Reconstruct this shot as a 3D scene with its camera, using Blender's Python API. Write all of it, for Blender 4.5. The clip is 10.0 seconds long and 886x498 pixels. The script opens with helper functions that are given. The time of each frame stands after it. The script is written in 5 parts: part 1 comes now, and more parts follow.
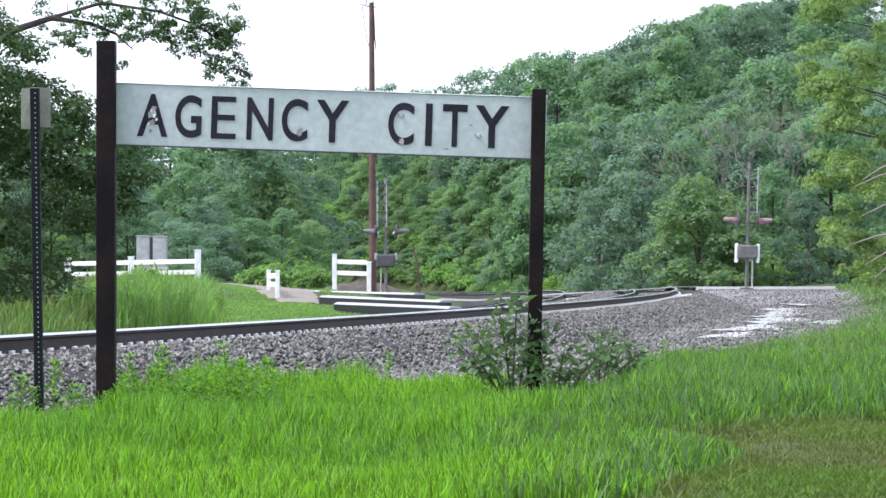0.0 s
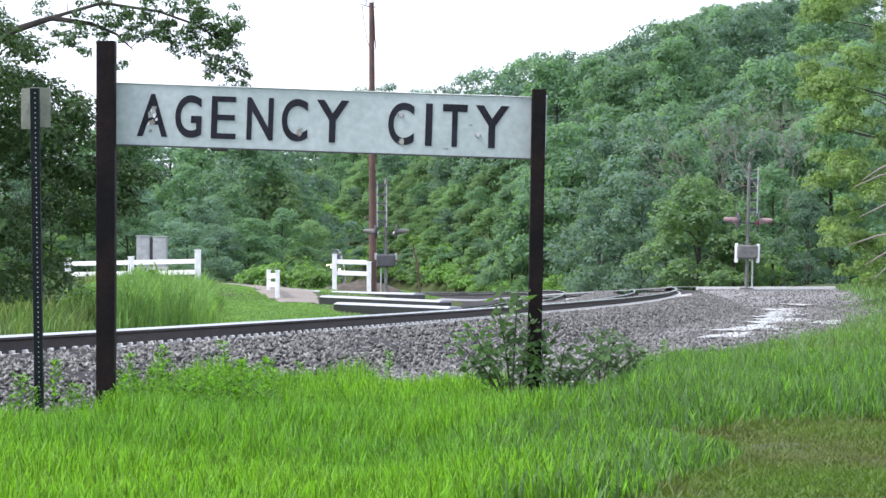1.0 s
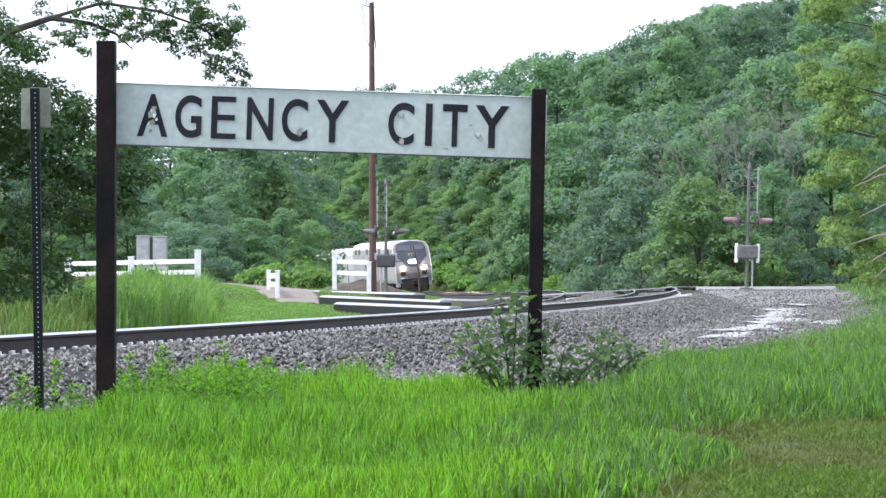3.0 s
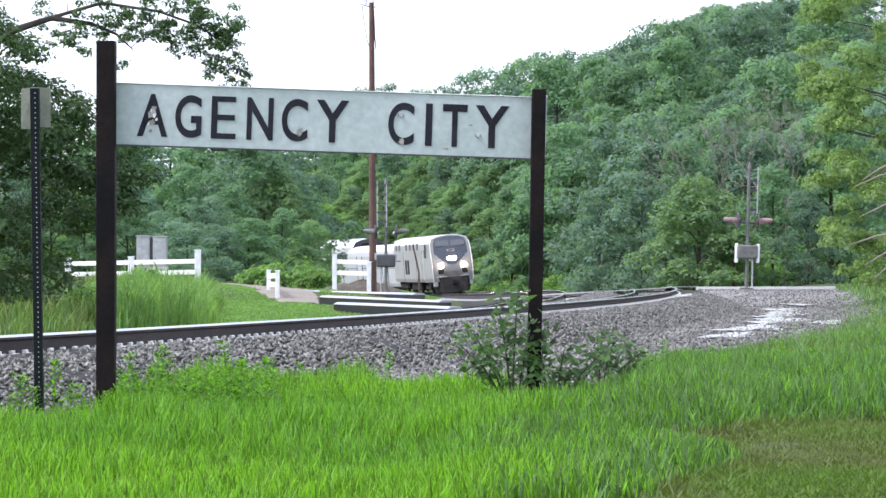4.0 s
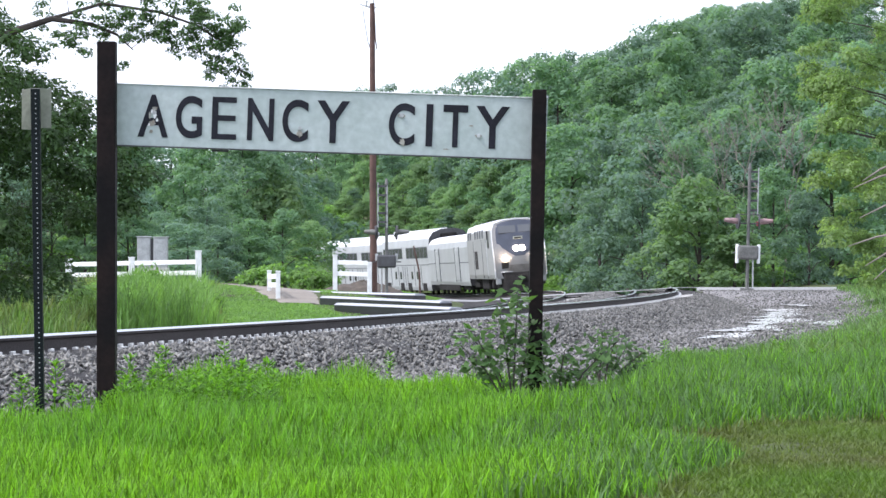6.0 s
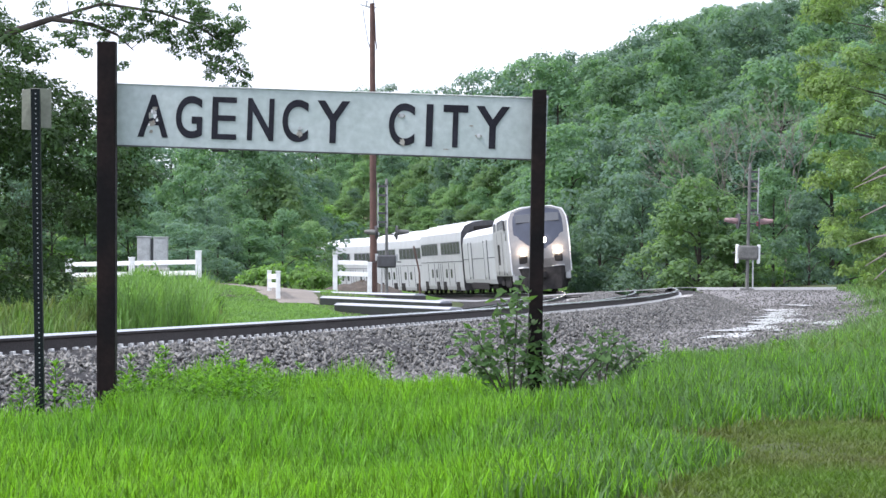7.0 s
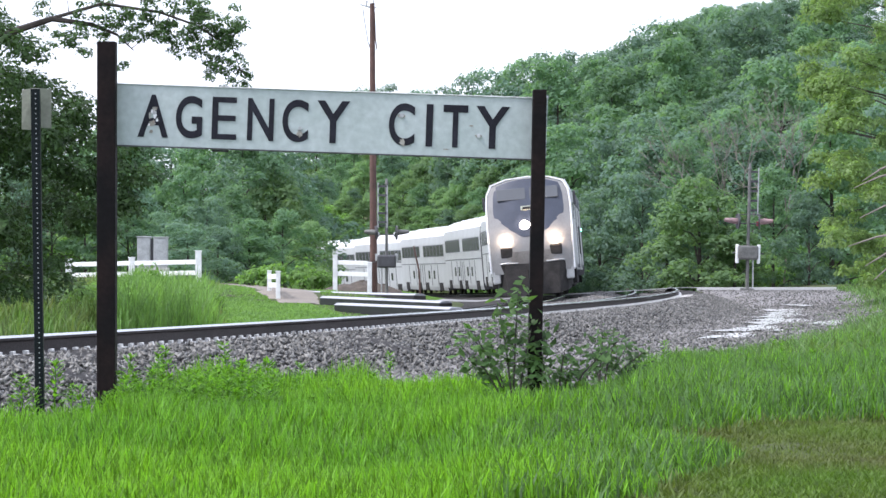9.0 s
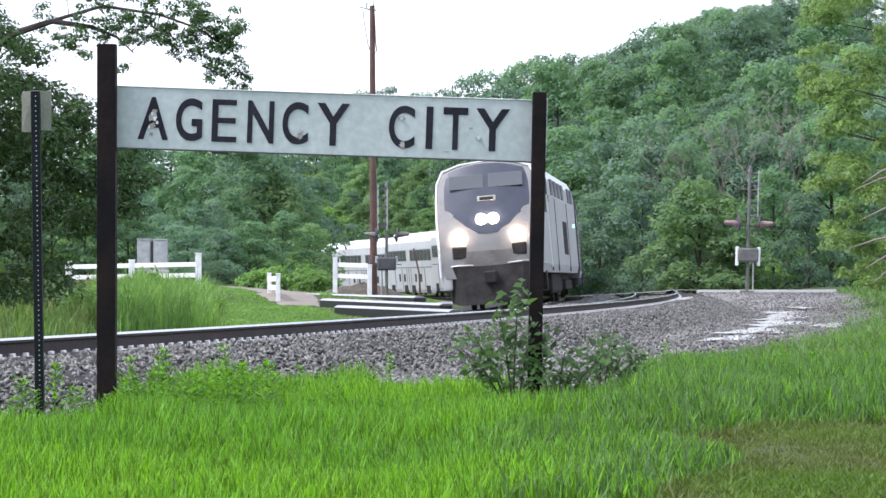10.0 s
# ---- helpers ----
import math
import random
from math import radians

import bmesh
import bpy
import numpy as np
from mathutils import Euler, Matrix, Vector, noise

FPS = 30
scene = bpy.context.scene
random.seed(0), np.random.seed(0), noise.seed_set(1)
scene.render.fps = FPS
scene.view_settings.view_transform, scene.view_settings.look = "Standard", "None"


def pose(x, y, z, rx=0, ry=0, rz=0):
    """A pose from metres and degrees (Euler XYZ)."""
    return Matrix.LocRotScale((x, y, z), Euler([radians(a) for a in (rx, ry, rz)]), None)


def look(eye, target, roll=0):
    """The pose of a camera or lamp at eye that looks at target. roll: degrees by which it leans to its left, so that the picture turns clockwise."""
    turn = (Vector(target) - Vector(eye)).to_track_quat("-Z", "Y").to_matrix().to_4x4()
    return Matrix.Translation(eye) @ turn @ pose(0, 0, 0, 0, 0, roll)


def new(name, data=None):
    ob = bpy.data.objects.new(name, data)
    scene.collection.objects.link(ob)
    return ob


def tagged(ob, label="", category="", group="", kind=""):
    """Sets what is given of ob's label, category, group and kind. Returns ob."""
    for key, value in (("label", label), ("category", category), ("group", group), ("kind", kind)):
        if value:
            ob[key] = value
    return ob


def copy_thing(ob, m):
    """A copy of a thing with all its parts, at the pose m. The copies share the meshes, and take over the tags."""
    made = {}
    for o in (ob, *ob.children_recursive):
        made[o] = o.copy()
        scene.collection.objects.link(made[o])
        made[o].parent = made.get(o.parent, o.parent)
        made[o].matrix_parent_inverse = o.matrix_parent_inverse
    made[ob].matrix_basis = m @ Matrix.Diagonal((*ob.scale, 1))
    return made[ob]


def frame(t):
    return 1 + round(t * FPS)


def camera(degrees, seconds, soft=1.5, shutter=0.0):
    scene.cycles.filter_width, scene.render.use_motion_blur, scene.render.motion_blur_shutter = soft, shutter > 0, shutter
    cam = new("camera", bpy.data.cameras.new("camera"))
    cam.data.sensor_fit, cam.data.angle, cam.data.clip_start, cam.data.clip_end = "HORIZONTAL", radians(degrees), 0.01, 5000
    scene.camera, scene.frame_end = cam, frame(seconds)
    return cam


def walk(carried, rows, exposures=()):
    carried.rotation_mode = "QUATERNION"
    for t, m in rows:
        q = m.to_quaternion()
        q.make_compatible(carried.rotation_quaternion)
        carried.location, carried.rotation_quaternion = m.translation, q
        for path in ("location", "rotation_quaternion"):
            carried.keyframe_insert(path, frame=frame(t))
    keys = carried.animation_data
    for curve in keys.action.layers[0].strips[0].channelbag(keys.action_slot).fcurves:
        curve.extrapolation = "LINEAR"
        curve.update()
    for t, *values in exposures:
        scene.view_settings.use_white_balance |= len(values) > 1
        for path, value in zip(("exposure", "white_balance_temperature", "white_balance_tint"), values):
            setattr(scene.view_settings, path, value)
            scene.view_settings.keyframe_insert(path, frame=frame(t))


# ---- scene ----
# ------------------------------------------------------------------ camera
EYE_Z = 1.5
PITCH = 0.518
cam = camera(17.52, 10.0, soft=1.5)


def view(yaw, tilt):
    return pose(0, 0, EYE_Z, 90 + PITCH + tilt, 0, yaw)


walk(cam, [(0.0, view(0, 0)), (5.0, view(0, 0)), (6.2, view(0.013, 0.014)), (9.4, view(0.013, 0.014)),
           (9.7, view(0.013, 0.03)), (10.0, view(0.013, 0.062))],
     exposures=[(0.0, 1.0, 6100, 16), (3.8, 1.0, 6100, 16), (5.5, 0.95, 6100, 16), (7.0, 0.9, 6100, 17), (10.0, 0.9, 6100, 17)])

# ------------------------------------------------------------------ world, sun, exposure
SUN_ELEVATION, SUN_AZIMUTH = 54, -104      # azimuth from the view direction, negative to its left
world = bpy.data.worlds.new("hazy_sky")
scene.world = world
world.use_nodes = True
wn = world.node_tree.nodes
sky = wn.new("ShaderNodeTexSky")
sky.sky_type = 'NISHITA'
sky.sun_disc = False
sky.sun_elevation = radians(SUN_ELEVATION)
sky.sun_rotation = radians(SUN_AZIMUTH)
sky.air_density, sky.dust_density, sky.ozone_density = 1.0, 2.0, 1.0
haze = wn.new("ShaderNodeMix")            # high thin cloud veils the blue
haze.data_type = 'RGBA'
haze.inputs["Factor"].default_value = 0.7
haze.inputs["B"].default_value = (8.3, 8.8, 9.5, 1)
wn["Background"].inputs["Strength"].default_value = 0.12
world.node_tree.links.new(sky.outputs[0], haze.inputs["A"])
world.node_tree.links.new(haze.outputs["Result"], wn["Background"].inputs["Color"])
sun_data = bpy.data.lights.new("sun", 'SUN')
sun_data.energy, sun_data.angle, sun_data.color = 2.4, radians(12), (1.0, 0.96, 0.9)
sun = new("sun", sun_data)
se, sa = radians(SUN_ELEVATION), radians(SUN_AZIMUTH)
sun.matrix_basis = look((60 * math.sin(sa) * math.cos(se), 60 * math.cos(sa) * math.cos(se), 60 * math.sin(se)), (0, 0, 0))

# ------------------------------------------------------------------ materials


def mat(name, colour, rough=0.7, metal=0.0, scale=4.0, vary=0.25, bump=0.0, fine=40.0, second=None, amount=0.5, island=0.0, per_object=0.0, coat=0.0):
    """A surface with large stains, fine grain and relief; second: a colour that shows in patches."""
    m = bpy.data.materials.new(name)
    m.use_nodes = True
    n, l = m.node_tree.nodes, m.node_tree.links
    b = n["Principled BSDF"]
    b.inputs["Roughness"].default_value, b.inputs["Metallic"].default_value = rough, metal
    b.inputs["Coat Weight"].default_value = coat
    tc = n.new("ShaderNodeTexCoord")
    big, small = n.new("ShaderNodeTexNoise"), n.new("ShaderNodeTexNoise")
    big.inputs["Scale"].default_value, small.inputs["Scale"].default_value = scale, fine
    big.inputs["Detail"].default_value, small.inputs["Detail"].default_value = 6, 4
    for t in (big, small):
        l.new(tc.outputs["Object"], t.inputs["Vector"])
    ramp = n.new("ShaderNodeValToRGB")
    c2 = second or [min(1, c * (1 - vary)) for c in colour]
    c1 = [min(1, c * (1 + vary * 0.5)) for c in colour] if not second else colour
    ramp.color_ramp.elements[0].position, ramp.color_ramp.elements[1].position = amount - 0.15, amount + 0.2
    ramp.color_ramp.elements[0].color, ramp.color_ramp.elements[1].color = (*c2, 1), (*c1, 1)
    l.new(big.outputs["Fac"], ramp.inputs["Fac"])
    mul = n.new("ShaderNodeMix")
    mul.data_type, mul.blend_type = 'RGBA', 'MULTIPLY'
    mul.inputs["Factor"].default_value = 1.0
    grey = n.new("ShaderNodeMapRange")
    grey.inputs["From Min"].default_value, grey.inputs["From Max"].default_value = 0.25, 0.75
    grey.inputs["To Min"].default_value, grey.inputs["To Max"].default_value = 1 - vary, 1 + vary
    l.new(small.outputs["Fac"], grey.inputs["Value"])
    l.new(ramp.outputs["Color"], mul.inputs["A"])
    l.new(grey.outputs["Result"], mul.inputs["B"])
    out = mul.outputs["Result"]
    for on, node, sock in ((island, "ShaderNodeNewGeometry", "Random Per Island"), (per_object, "ShaderNodeObjectInfo", "Random")):
        if on:
            g = n.new(node)
            r = n.new("ShaderNodeMapRange")
            r.inputs["To Min"].default_value, r.inputs["To Max"].default_value = 1 - on, 1 + on
            l.new(g.outputs[sock], r.inputs["Value"])
            k = n.new("ShaderNodeMix")
            k.data_type, k.blend_type = 'RGBA', 'MULTIPLY'
            k.inputs["Factor"].default_value = 1.0
            l.new(out, k.inputs["A"])
            l.new(r.outputs["Result"], k.inputs["B"])
            out = k.outputs["Result"]
    l.new(out, b.inputs["Base Color"])
    if bump:
        bp = n.new("ShaderNodeBump")
        bp.inputs["Strength"].default_value, bp.inputs["Distance"].default_value = bump, 0.02
        l.new(small.outputs["Fac"], bp.inputs["Height"])
        l.new(bp.outputs["Normal"], b.inputs["Normal"])
    rr = n.new("ShaderNodeMapRange")
    rr.inputs["To Min"].default_value, rr.inputs["To Max"].default_value = max(0.02, rough - 0.12), min(1, rough + 0.12)
    l.new(big.outputs["Fac"], rr.inputs["Value"])
    l.new(rr.outputs["Result"], b.inputs["Roughness"])
    return m


def leaf_mat(name, colour, other, glow, island=0.45, per_object=0.25, scale=0.15):
    """Leaves: a matt face, some gloss, and light let through."""
    m = mat(name, colour, rough=0.55, scale=scale, vary=0.2, second=other, fine=9.0, island=island, per_object=per_object)
    n, l = m.node_tree.nodes, m.node_tree.links
    b = n["Principled BSDF"]
    b.inputs["Specular IOR Level"].default_value = 0.25
    tr = n.new("ShaderNodeBsdfTranslucent")
    mix = n.new("ShaderNodeMixShader")
    mix.inputs["Fac"].default_value = glow
    source = b.inputs["Base Color"].links[0].from_socket
    warm = n.new("ShaderNodeMix")
    warm.data_type, warm.blend_type = 'RGBA', 'MULTIPLY'
    warm.inputs["Factor"].default_value = 1.0
    warm.inputs["B"].default_value = (1.5, 1.6, 0.8, 1)
    l.new(source, warm.inputs["A"])
    l.new(warm.outputs["Result"], tr.inputs["Color"])
    l.new(b.outputs[0], mix.inputs[1])
    l.new(tr.outputs[0], mix.inputs[2])
    l.new(mix.outputs[0], n["Material Output"].inputs["Surface"])
    return m


def glow_mat(name, colour, strength):
    m = bpy.data.materials.new(name)
    m.use_nodes = True
    b = m.node_tree.nodes["Principled BSDF"]
    b.inputs["Emission Color"].default_value = (*colour, 1)
    b.inputs["Emission Strength"].default_value = strength
    return m


M_GROUND = mat("turf_soil", (0.05, 0.085, 0.022), 0.95, scale=0.6, vary=0.35, bump=0.6, fine=14, second=(0.055, 0.055, 0.028))
M_BED = mat("ballast_bed", (0.045, 0.043, 0.042), 0.9, scale=1.2, vary=0.45, bump=1.0, fine=18)
M_STONE = mat("ballast_stone", (0.122, 0.119, 0.108), 0.5, scale=6, vary=0.3, bump=0.4, fine=30, island=0.85)
M_GRAVEL = mat("crushed_gravel", (0.22, 0.21, 0.205), 0.75, scale=0.35, vary=0.4, bump=0.8, fine=16, second=(0.14, 0.135, 0.13))
M_ASPHALT = mat("wet_concrete_road", (0.42, 0.42, 0.41), 0.3, scale=0.6, vary=0.3, bump=0.2, fine=60, coat=0.3)
# Near-white stands in for the bright sky reflected in the puddles.
M_PUDDLE = mat("sky_glare_wash", (0.8, 0.8, 0.79), 0.3, scale=3, vary=0.12, second=(0.6, 0.6, 0.58), coat=0.5)
M_RAIL = mat("rusty_rail", (0.05, 0.043, 0.042), 0.65, 0.3, scale=2, vary=0.35, bump=0.3, fine=50)
M_RAILTOP = mat("polished_railhead", (0.6, 0.6, 0.6), 0.22, 1.0, scale=2, vary=0.1)
M_TIE = mat("concrete_tie", (0.42, 0.41, 0.39), 0.85, scale=2, vary=0.25, bump=0.3, fine=25, per_object=0.2)
M_CLIP = mat("pale_clip", (0.6, 0.6, 0.58), 0.5, 0.3)
M_BLACK = mat("black_painted_steel", (0.0045, 0.004, 0.0045), 0.7, 0.0, scale=3, vary=0.4, bump=0.15, fine=30, second=(0.014, 0.008, 0.007), amount=0.42)
M_BOARD = mat("weathered_white_board", (0.42, 0.475, 0.465), 0.6, scale=2.5, vary=0.12, bump=0.1, fine=22, second=(0.34, 0.4, 0.385), amount=0.42)
M_LETTER = mat("faded_black_paint", (0.02, 0.02, 0.028), 0.6, scale=6, vary=0.3)
M_GREENPOST = mat("dark_green_steel", (0.008, 0.012, 0.013), 0.5, 0.2, scale=5, vary=0.3, bump=0.1)
M_PLATE = mat("bare_sheet_back", (0.3, 0.315, 0.255), 0.5, 0.3, scale=4, vary=0.15)
M_FENCE = mat("white_painted_wood", (0.78, 0.79, 0.78), 0.6, scale=3, vary=0.12, bump=0.15)
M_WOOD = mat("creosoted_pole_wood", (0.11, 0.062, 0.05), 0.85, scale=1.5, vary=0.35, bump=0.5, fine=22)
M_GALV = mat("galvanised_steel", (0.45, 0.46, 0.46), 0.45, 0.7, scale=5, vary=0.2)
M_MAST = mat("dull_grey_steel", (0.16, 0.16, 0.15), 0.6, 0.3, scale=5, vary=0.3)
# Weathered metal parts; also the shade painted on the cars' end walls.
M_DARKMETAL = mat("weathered_metal_and_end_shade", (0.08, 0.08, 0.085), 0.55, 0.3, scale=4, vary=0.3)
M_RED = mat("faded_red_lens", (0.25, 0.02, 0.03), 0.35)
M_SILVER = mat("brushed_stainless", (0.55, 0.57, 0.58), 0.42, 0.25, scale=0.8, vary=0.12, bump=0.05, fine=20)
M_ROOF = mat("pale_car_roof", (0.72, 0.73, 0.74), 0.5, 0.0, scale=0.7, vary=0.1)
M_BLUE = mat("dark_blue_paint", (0.032, 0.04, 0.062), 0.35, scale=2, vary=0.2, coat=0.4)
M_DIRTY = mat("grimy_nose_paint", (0.2, 0.19, 0.175), 0.6, scale=2.5, vary=0.3, second=(0.12, 0.11, 0.1))
M_NOSE = mat("road_worn_silver_paint", (0.25, 0.25, 0.245), 0.55, 0.05, scale=1.5, vary=0.2, second=(0.19, 0.185, 0.18))
M_LOCO = mat("silver_loco_paint", (0.4, 0.405, 0.4), 0.45, 0.1, scale=1.2, vary=0.15)
M_GLASS = mat("dark_window_glass", (0.08, 0.085, 0.088), 0.22, 0.0, scale=1, vary=0.1)
M_SCREEN = mat("cab_windscreen_glass", (0.07, 0.075, 0.08), 0.12, 0.0, scale=1, vary=0.1, coat=1.0)
M_UNDER = mat("sooty_running_gear", (0.035, 0.033, 0.032), 0.8, scale=3, vary=0.4, bump=0.3)
M_STRIPE = mat("grey_groove_shadow", (0.12, 0.13, 0.14), 0.6)
M_HEAD = glow_mat("headlamp_glow", (1.0, 0.74, 0.5), 36)
M_GREENLAMP = glow_mat("marker_glow", (0.2, 1.0, 0.75), 2.5)
M_BARK = mat("grey_brown_bark", (0.06, 0.05, 0.042), 0.9, scale=3, vary=0.35, bump=0.7, fine=20)
M_DEAD = mat("bare_dead_twigs", (0.2, 0.175, 0.155), 0.85, scale=3, vary=0.2)
# Distance haze is put into the wood's paler, bluer leaf colours.
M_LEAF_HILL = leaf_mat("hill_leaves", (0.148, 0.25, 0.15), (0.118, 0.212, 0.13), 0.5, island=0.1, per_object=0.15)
M_LEAF_HAZED = leaf_mat("haze_tinted_leaves", (0.138, 0.22, 0.165), (0.11, 0.188, 0.145), 0.45, island=0.1, per_object=0.2)
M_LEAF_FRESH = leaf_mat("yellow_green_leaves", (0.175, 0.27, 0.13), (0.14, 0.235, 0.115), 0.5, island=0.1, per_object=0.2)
M_LEAF_DARK = leaf_mat("oak_leaves", (0.06, 0.11, 0.035), (0.045, 0.09, 0.03), 0.3)
M_LEAF_LIGHT = leaf_mat("pale_leaves", (0.17, 0.24, 0.09), (0.125, 0.2, 0.08), 0.5, island=0.3)
M_LEAF_BUSH = leaf_mat("bush_leaves", (0.16, 0.285, 0.075), (0.12, 0.23, 0.06), 0.45)
M_ROUGH = leaf_mat("rough_weeds", (0.095, 0.185, 0.06), (0.12, 0.18, 0.065), 0.42, island=0.5, per_object=0.0, scale=0.35)
M_GRASS = leaf_mat("fresh_grass", (0.14, 0.29, 0.02), (0.095, 0.22, 0.025), 0.47, island=0.6, per_object=0.0, scale=0.5)
M_BANK = leaf_mat("bank_grass", (0.09, 0.18, 0.05), (0.075, 0.14, 0.05), 0.42, island=0.45, per_object=0.0, scale=0.5)
M_SAPLING = leaf_mat("sapling_leaves", (0.09, 0.17, 0.05), (0.065, 0.125, 0.042), 0.4, scale=3.0)
M_VERGE = leaf_mat("light_verge_grass", (0.15, 0.27, 0.075), (0.12, 0.225, 0.065), 0.45, island=0.35, per_object=0.0, scale=0.4)
M_DRY = leaf_mat("half_dry_grass", (0.17, 0.2, 0.07), (0.09, 0.17, 0.045), 0.4, island=0.4, per_object=0.0, scale=0.5)
M_LAWN = leaf_mat("mown_grass", (0.09, 0.175, 0.025), (0.1, 0.105, 0.04), 0.35, island=0.35, per_object=0.0, scale=0.6)

for dull in (M_BLACK, M_LETTER, M_RAIL, M_GROUND, M_BED, M_GRAVEL, M_GREENPOST, M_UNDER):
    dull.node_tree.nodes["Principled BSDF"].inputs["Specular IOR Level"].default_value = 0.15

# ------------------------------------------------------------------ mesh helpers


def mesh_from(verts, faces, name="mesh"):
    me = bpy.data.meshes.new(name)
    me.from_pydata([tuple(v) for v in verts], [], faces)
    return me


def quads(v, name):
    """A mesh of separate quads from an array (n, 4, 3)."""
    n = len(v)
    me = bpy.data.meshes.new(name)
    me.vertices.add(4 * n)
    me.vertices.foreach_set("co", v.reshape(-1).astype(np.float32))
    me.loops.add(4 * n)
    me.loops.foreach_set("vertex_index", np.arange(4 * n, dtype=np.int32))
    me.polygons.add(n)
    me.polygons.foreach_set("loop_start", np.arange(0, 4 * n, 4, dtype=np.int32))
    me.update(calc_edges=True)
    return me


def tris(v, name):
    """A mesh of separate triangles from an array (n, 3, 3)."""
    n = len(v)
    me = bpy.data.meshes.new(name)
    me.vertices.add(3 * n)
    me.vertices.foreach_set("co", v.reshape(-1).astype(np.float32))
    me.loops.add(3 * n)
    me.loops.foreach_set("vertex_index", np.arange(3 * n, dtype=np.int32))
    me.polygons.add(n)
    me.polygons.foreach_set("loop_start", np.arange(0, 3 * n, 3, dtype=np.int32))
    me.update(calc_edges=True)
    return me


def put(name, me, material, parent=None, smooth=False, label=""):
    ob = new(name, me)
    mats = material if isinstance(material, (list, tuple)) else [material]
    if not me.materials:
        for m in mats:
            me.materials.append(m)
    if smooth:
        me.polygons.foreach_set("use_smooth", [True] * len(me.polygons))
    if parent:
        ob.parent = parent
    if label:
        ob["label"] = label
    return ob


def part(name, bm, material, parent=None, label="", smooth=False):
    me = bpy.data.meshes.new(name)
    bmesh.ops.recalc_face_normals(bm, faces=bm.faces)
    bm.to_mesh(me)
    bm.free()
    return put(name, me, material, parent, smooth, label)


def box(bm, x0, x1, y0, y1, z0, z1, bevel=0.0):
    r = bmesh.ops.create_cube(bm, size=1.0, matrix=Matrix.Translation(((x0 + x1) / 2, (y0 + y1) / 2, (z0 + z1) / 2)) @ Matrix.Diagonal((x1 - x0, y1 - y0, z1 - z0, 1)))
    if bevel:
        es = list({e for v in r["verts"] for e in v.link_edges})
        bmesh.ops.bevel(bm, geom=es, offset=bevel, segments=2, affect='EDGES', profile=0.5)
    return bm


def boxed(x0, x1, y0, y1, z0, z1, bevel=0.0):
    return box(bmesh.new(), x0, x1, y0, y1, z0, z1, bevel)


def tube(bm, points, radii, sides=8):
    """A tapered tube along points."""
    rings = []
    points = [Vector(p) for p in points]
    for i, p in enumerate(points):
        d = (points[min(i + 1, len(points) - 1)] - points[max(i - 1, 0)]).normalized()
        q = d.to_track_quat('Z', 'Y')
        r = radii[i] if isinstance(radii, (list, tuple)) else radii
        rings.append([bm.verts.new(p + q @ Vector((r * math.cos(a), r * math.sin(a), 0))) for a in (2 * math.pi * k / sides for k in range(sides))])
    for a, b in zip(rings, rings[1:]):
        for k in range(sides):
            bm.faces.new((a[k], a[(k + 1) % sides], b[(k + 1) % sides], b[k]))
    bm.faces.new(rings[0][::-1])
    bm.faces.new(rings[-1])
    return bm


def disc(bm, centre, axis, radius, depth, sides=20):
    c, a = Vector(centre), Vector(axis).normalized()
    return tube(bm, [c - a * depth / 2, c + a * depth / 2], radius, sides)


def loft(bm, sections, cap=True):
    """Skin over sections, each a list of (x, y, z) of equal length, closed rings."""
    rings = [[bm.verts.new(p) for p in s] for s in sections]
    n = len(rings[0])
    for a, b in zip(rings, rings[1:]):
        for k in range(n):
            bm.faces.new((a[k], a[(k + 1) % n], b[(k + 1) % n], b[k]))
    if cap:
        bm.faces.new(rings[0][::-1])
        bm.faces.new(rings[-1])
    return bm


# ------------------------------------------------------------------ the line of the tracks
RADIUS, CANT = 519.75, 0.0845
HEAD0 = 0.0444
CENTRE = (4.324 - RADIUS * math.cos(HEAD0), 120 + RADIUS * math.sin(HEAD0))
FAR_RAIL_Z = EYE_Z - 0.937
TRACK_GAP = 4.3
# the line climbs over the road and falls away beyond it
_s = np.linspace(-140, 340, 241)
_z = np.interp(_s, [-120, -38, 8, 30, 80, 150, 260], [0.0, 0.0, 0.19, 0.12, -0.32, -0.75, -1.1])
RISE_S, RISE_Z = _s, np.convolve(np.pad(_z, 8, mode="edge"), np.ones(17) / 17, mode="valid")


def near_drop(s, lat):
    """The near track sinks behind the crossing."""
    k, j = min(1, max(0, (s + 2) / 15)), min(1, max(0, (lat - 1.4) / 1.8))
    return 0.62 * k * k * (3 - 2 * k) * j


def on_track(s, lat, up=0.0):
    """World place at s metres along the far track (away from the camera), lat metres to its outer side."""
    a = HEAD0 - s / RADIUS
    r = RADIUS + lat + 0.0002 * max(0.0, s - 70) ** 2      # the bend eases beyond the crossing
    rise = float(np.interp(s, RISE_S, RISE_Z))
    if rise > 0:
        rise *= 1 - 0.65 * min(1, max(0, lat / 4.3))
    rise -= near_drop(s, lat)
    return Vector((CENTRE[0] + r * math.cos(a), CENTRE[1] - r * math.sin(a), FAR_RAIL_Z + lat * CANT + up + rise))


def track_frame(x, y):
    dx, dy = x - CENTRE[0], y - CENTRE[1]
    lat = np.hypot(dx, dy) - RADIUS
    s = (HEAD0 + np.arctan2(dy, dx)) * RADIUS
    return s, lat


def smooth(a, b, x):
    t = np.clip((x - a) / (b - a), 0, 1)
    return t * t * (3 - 2 * t)


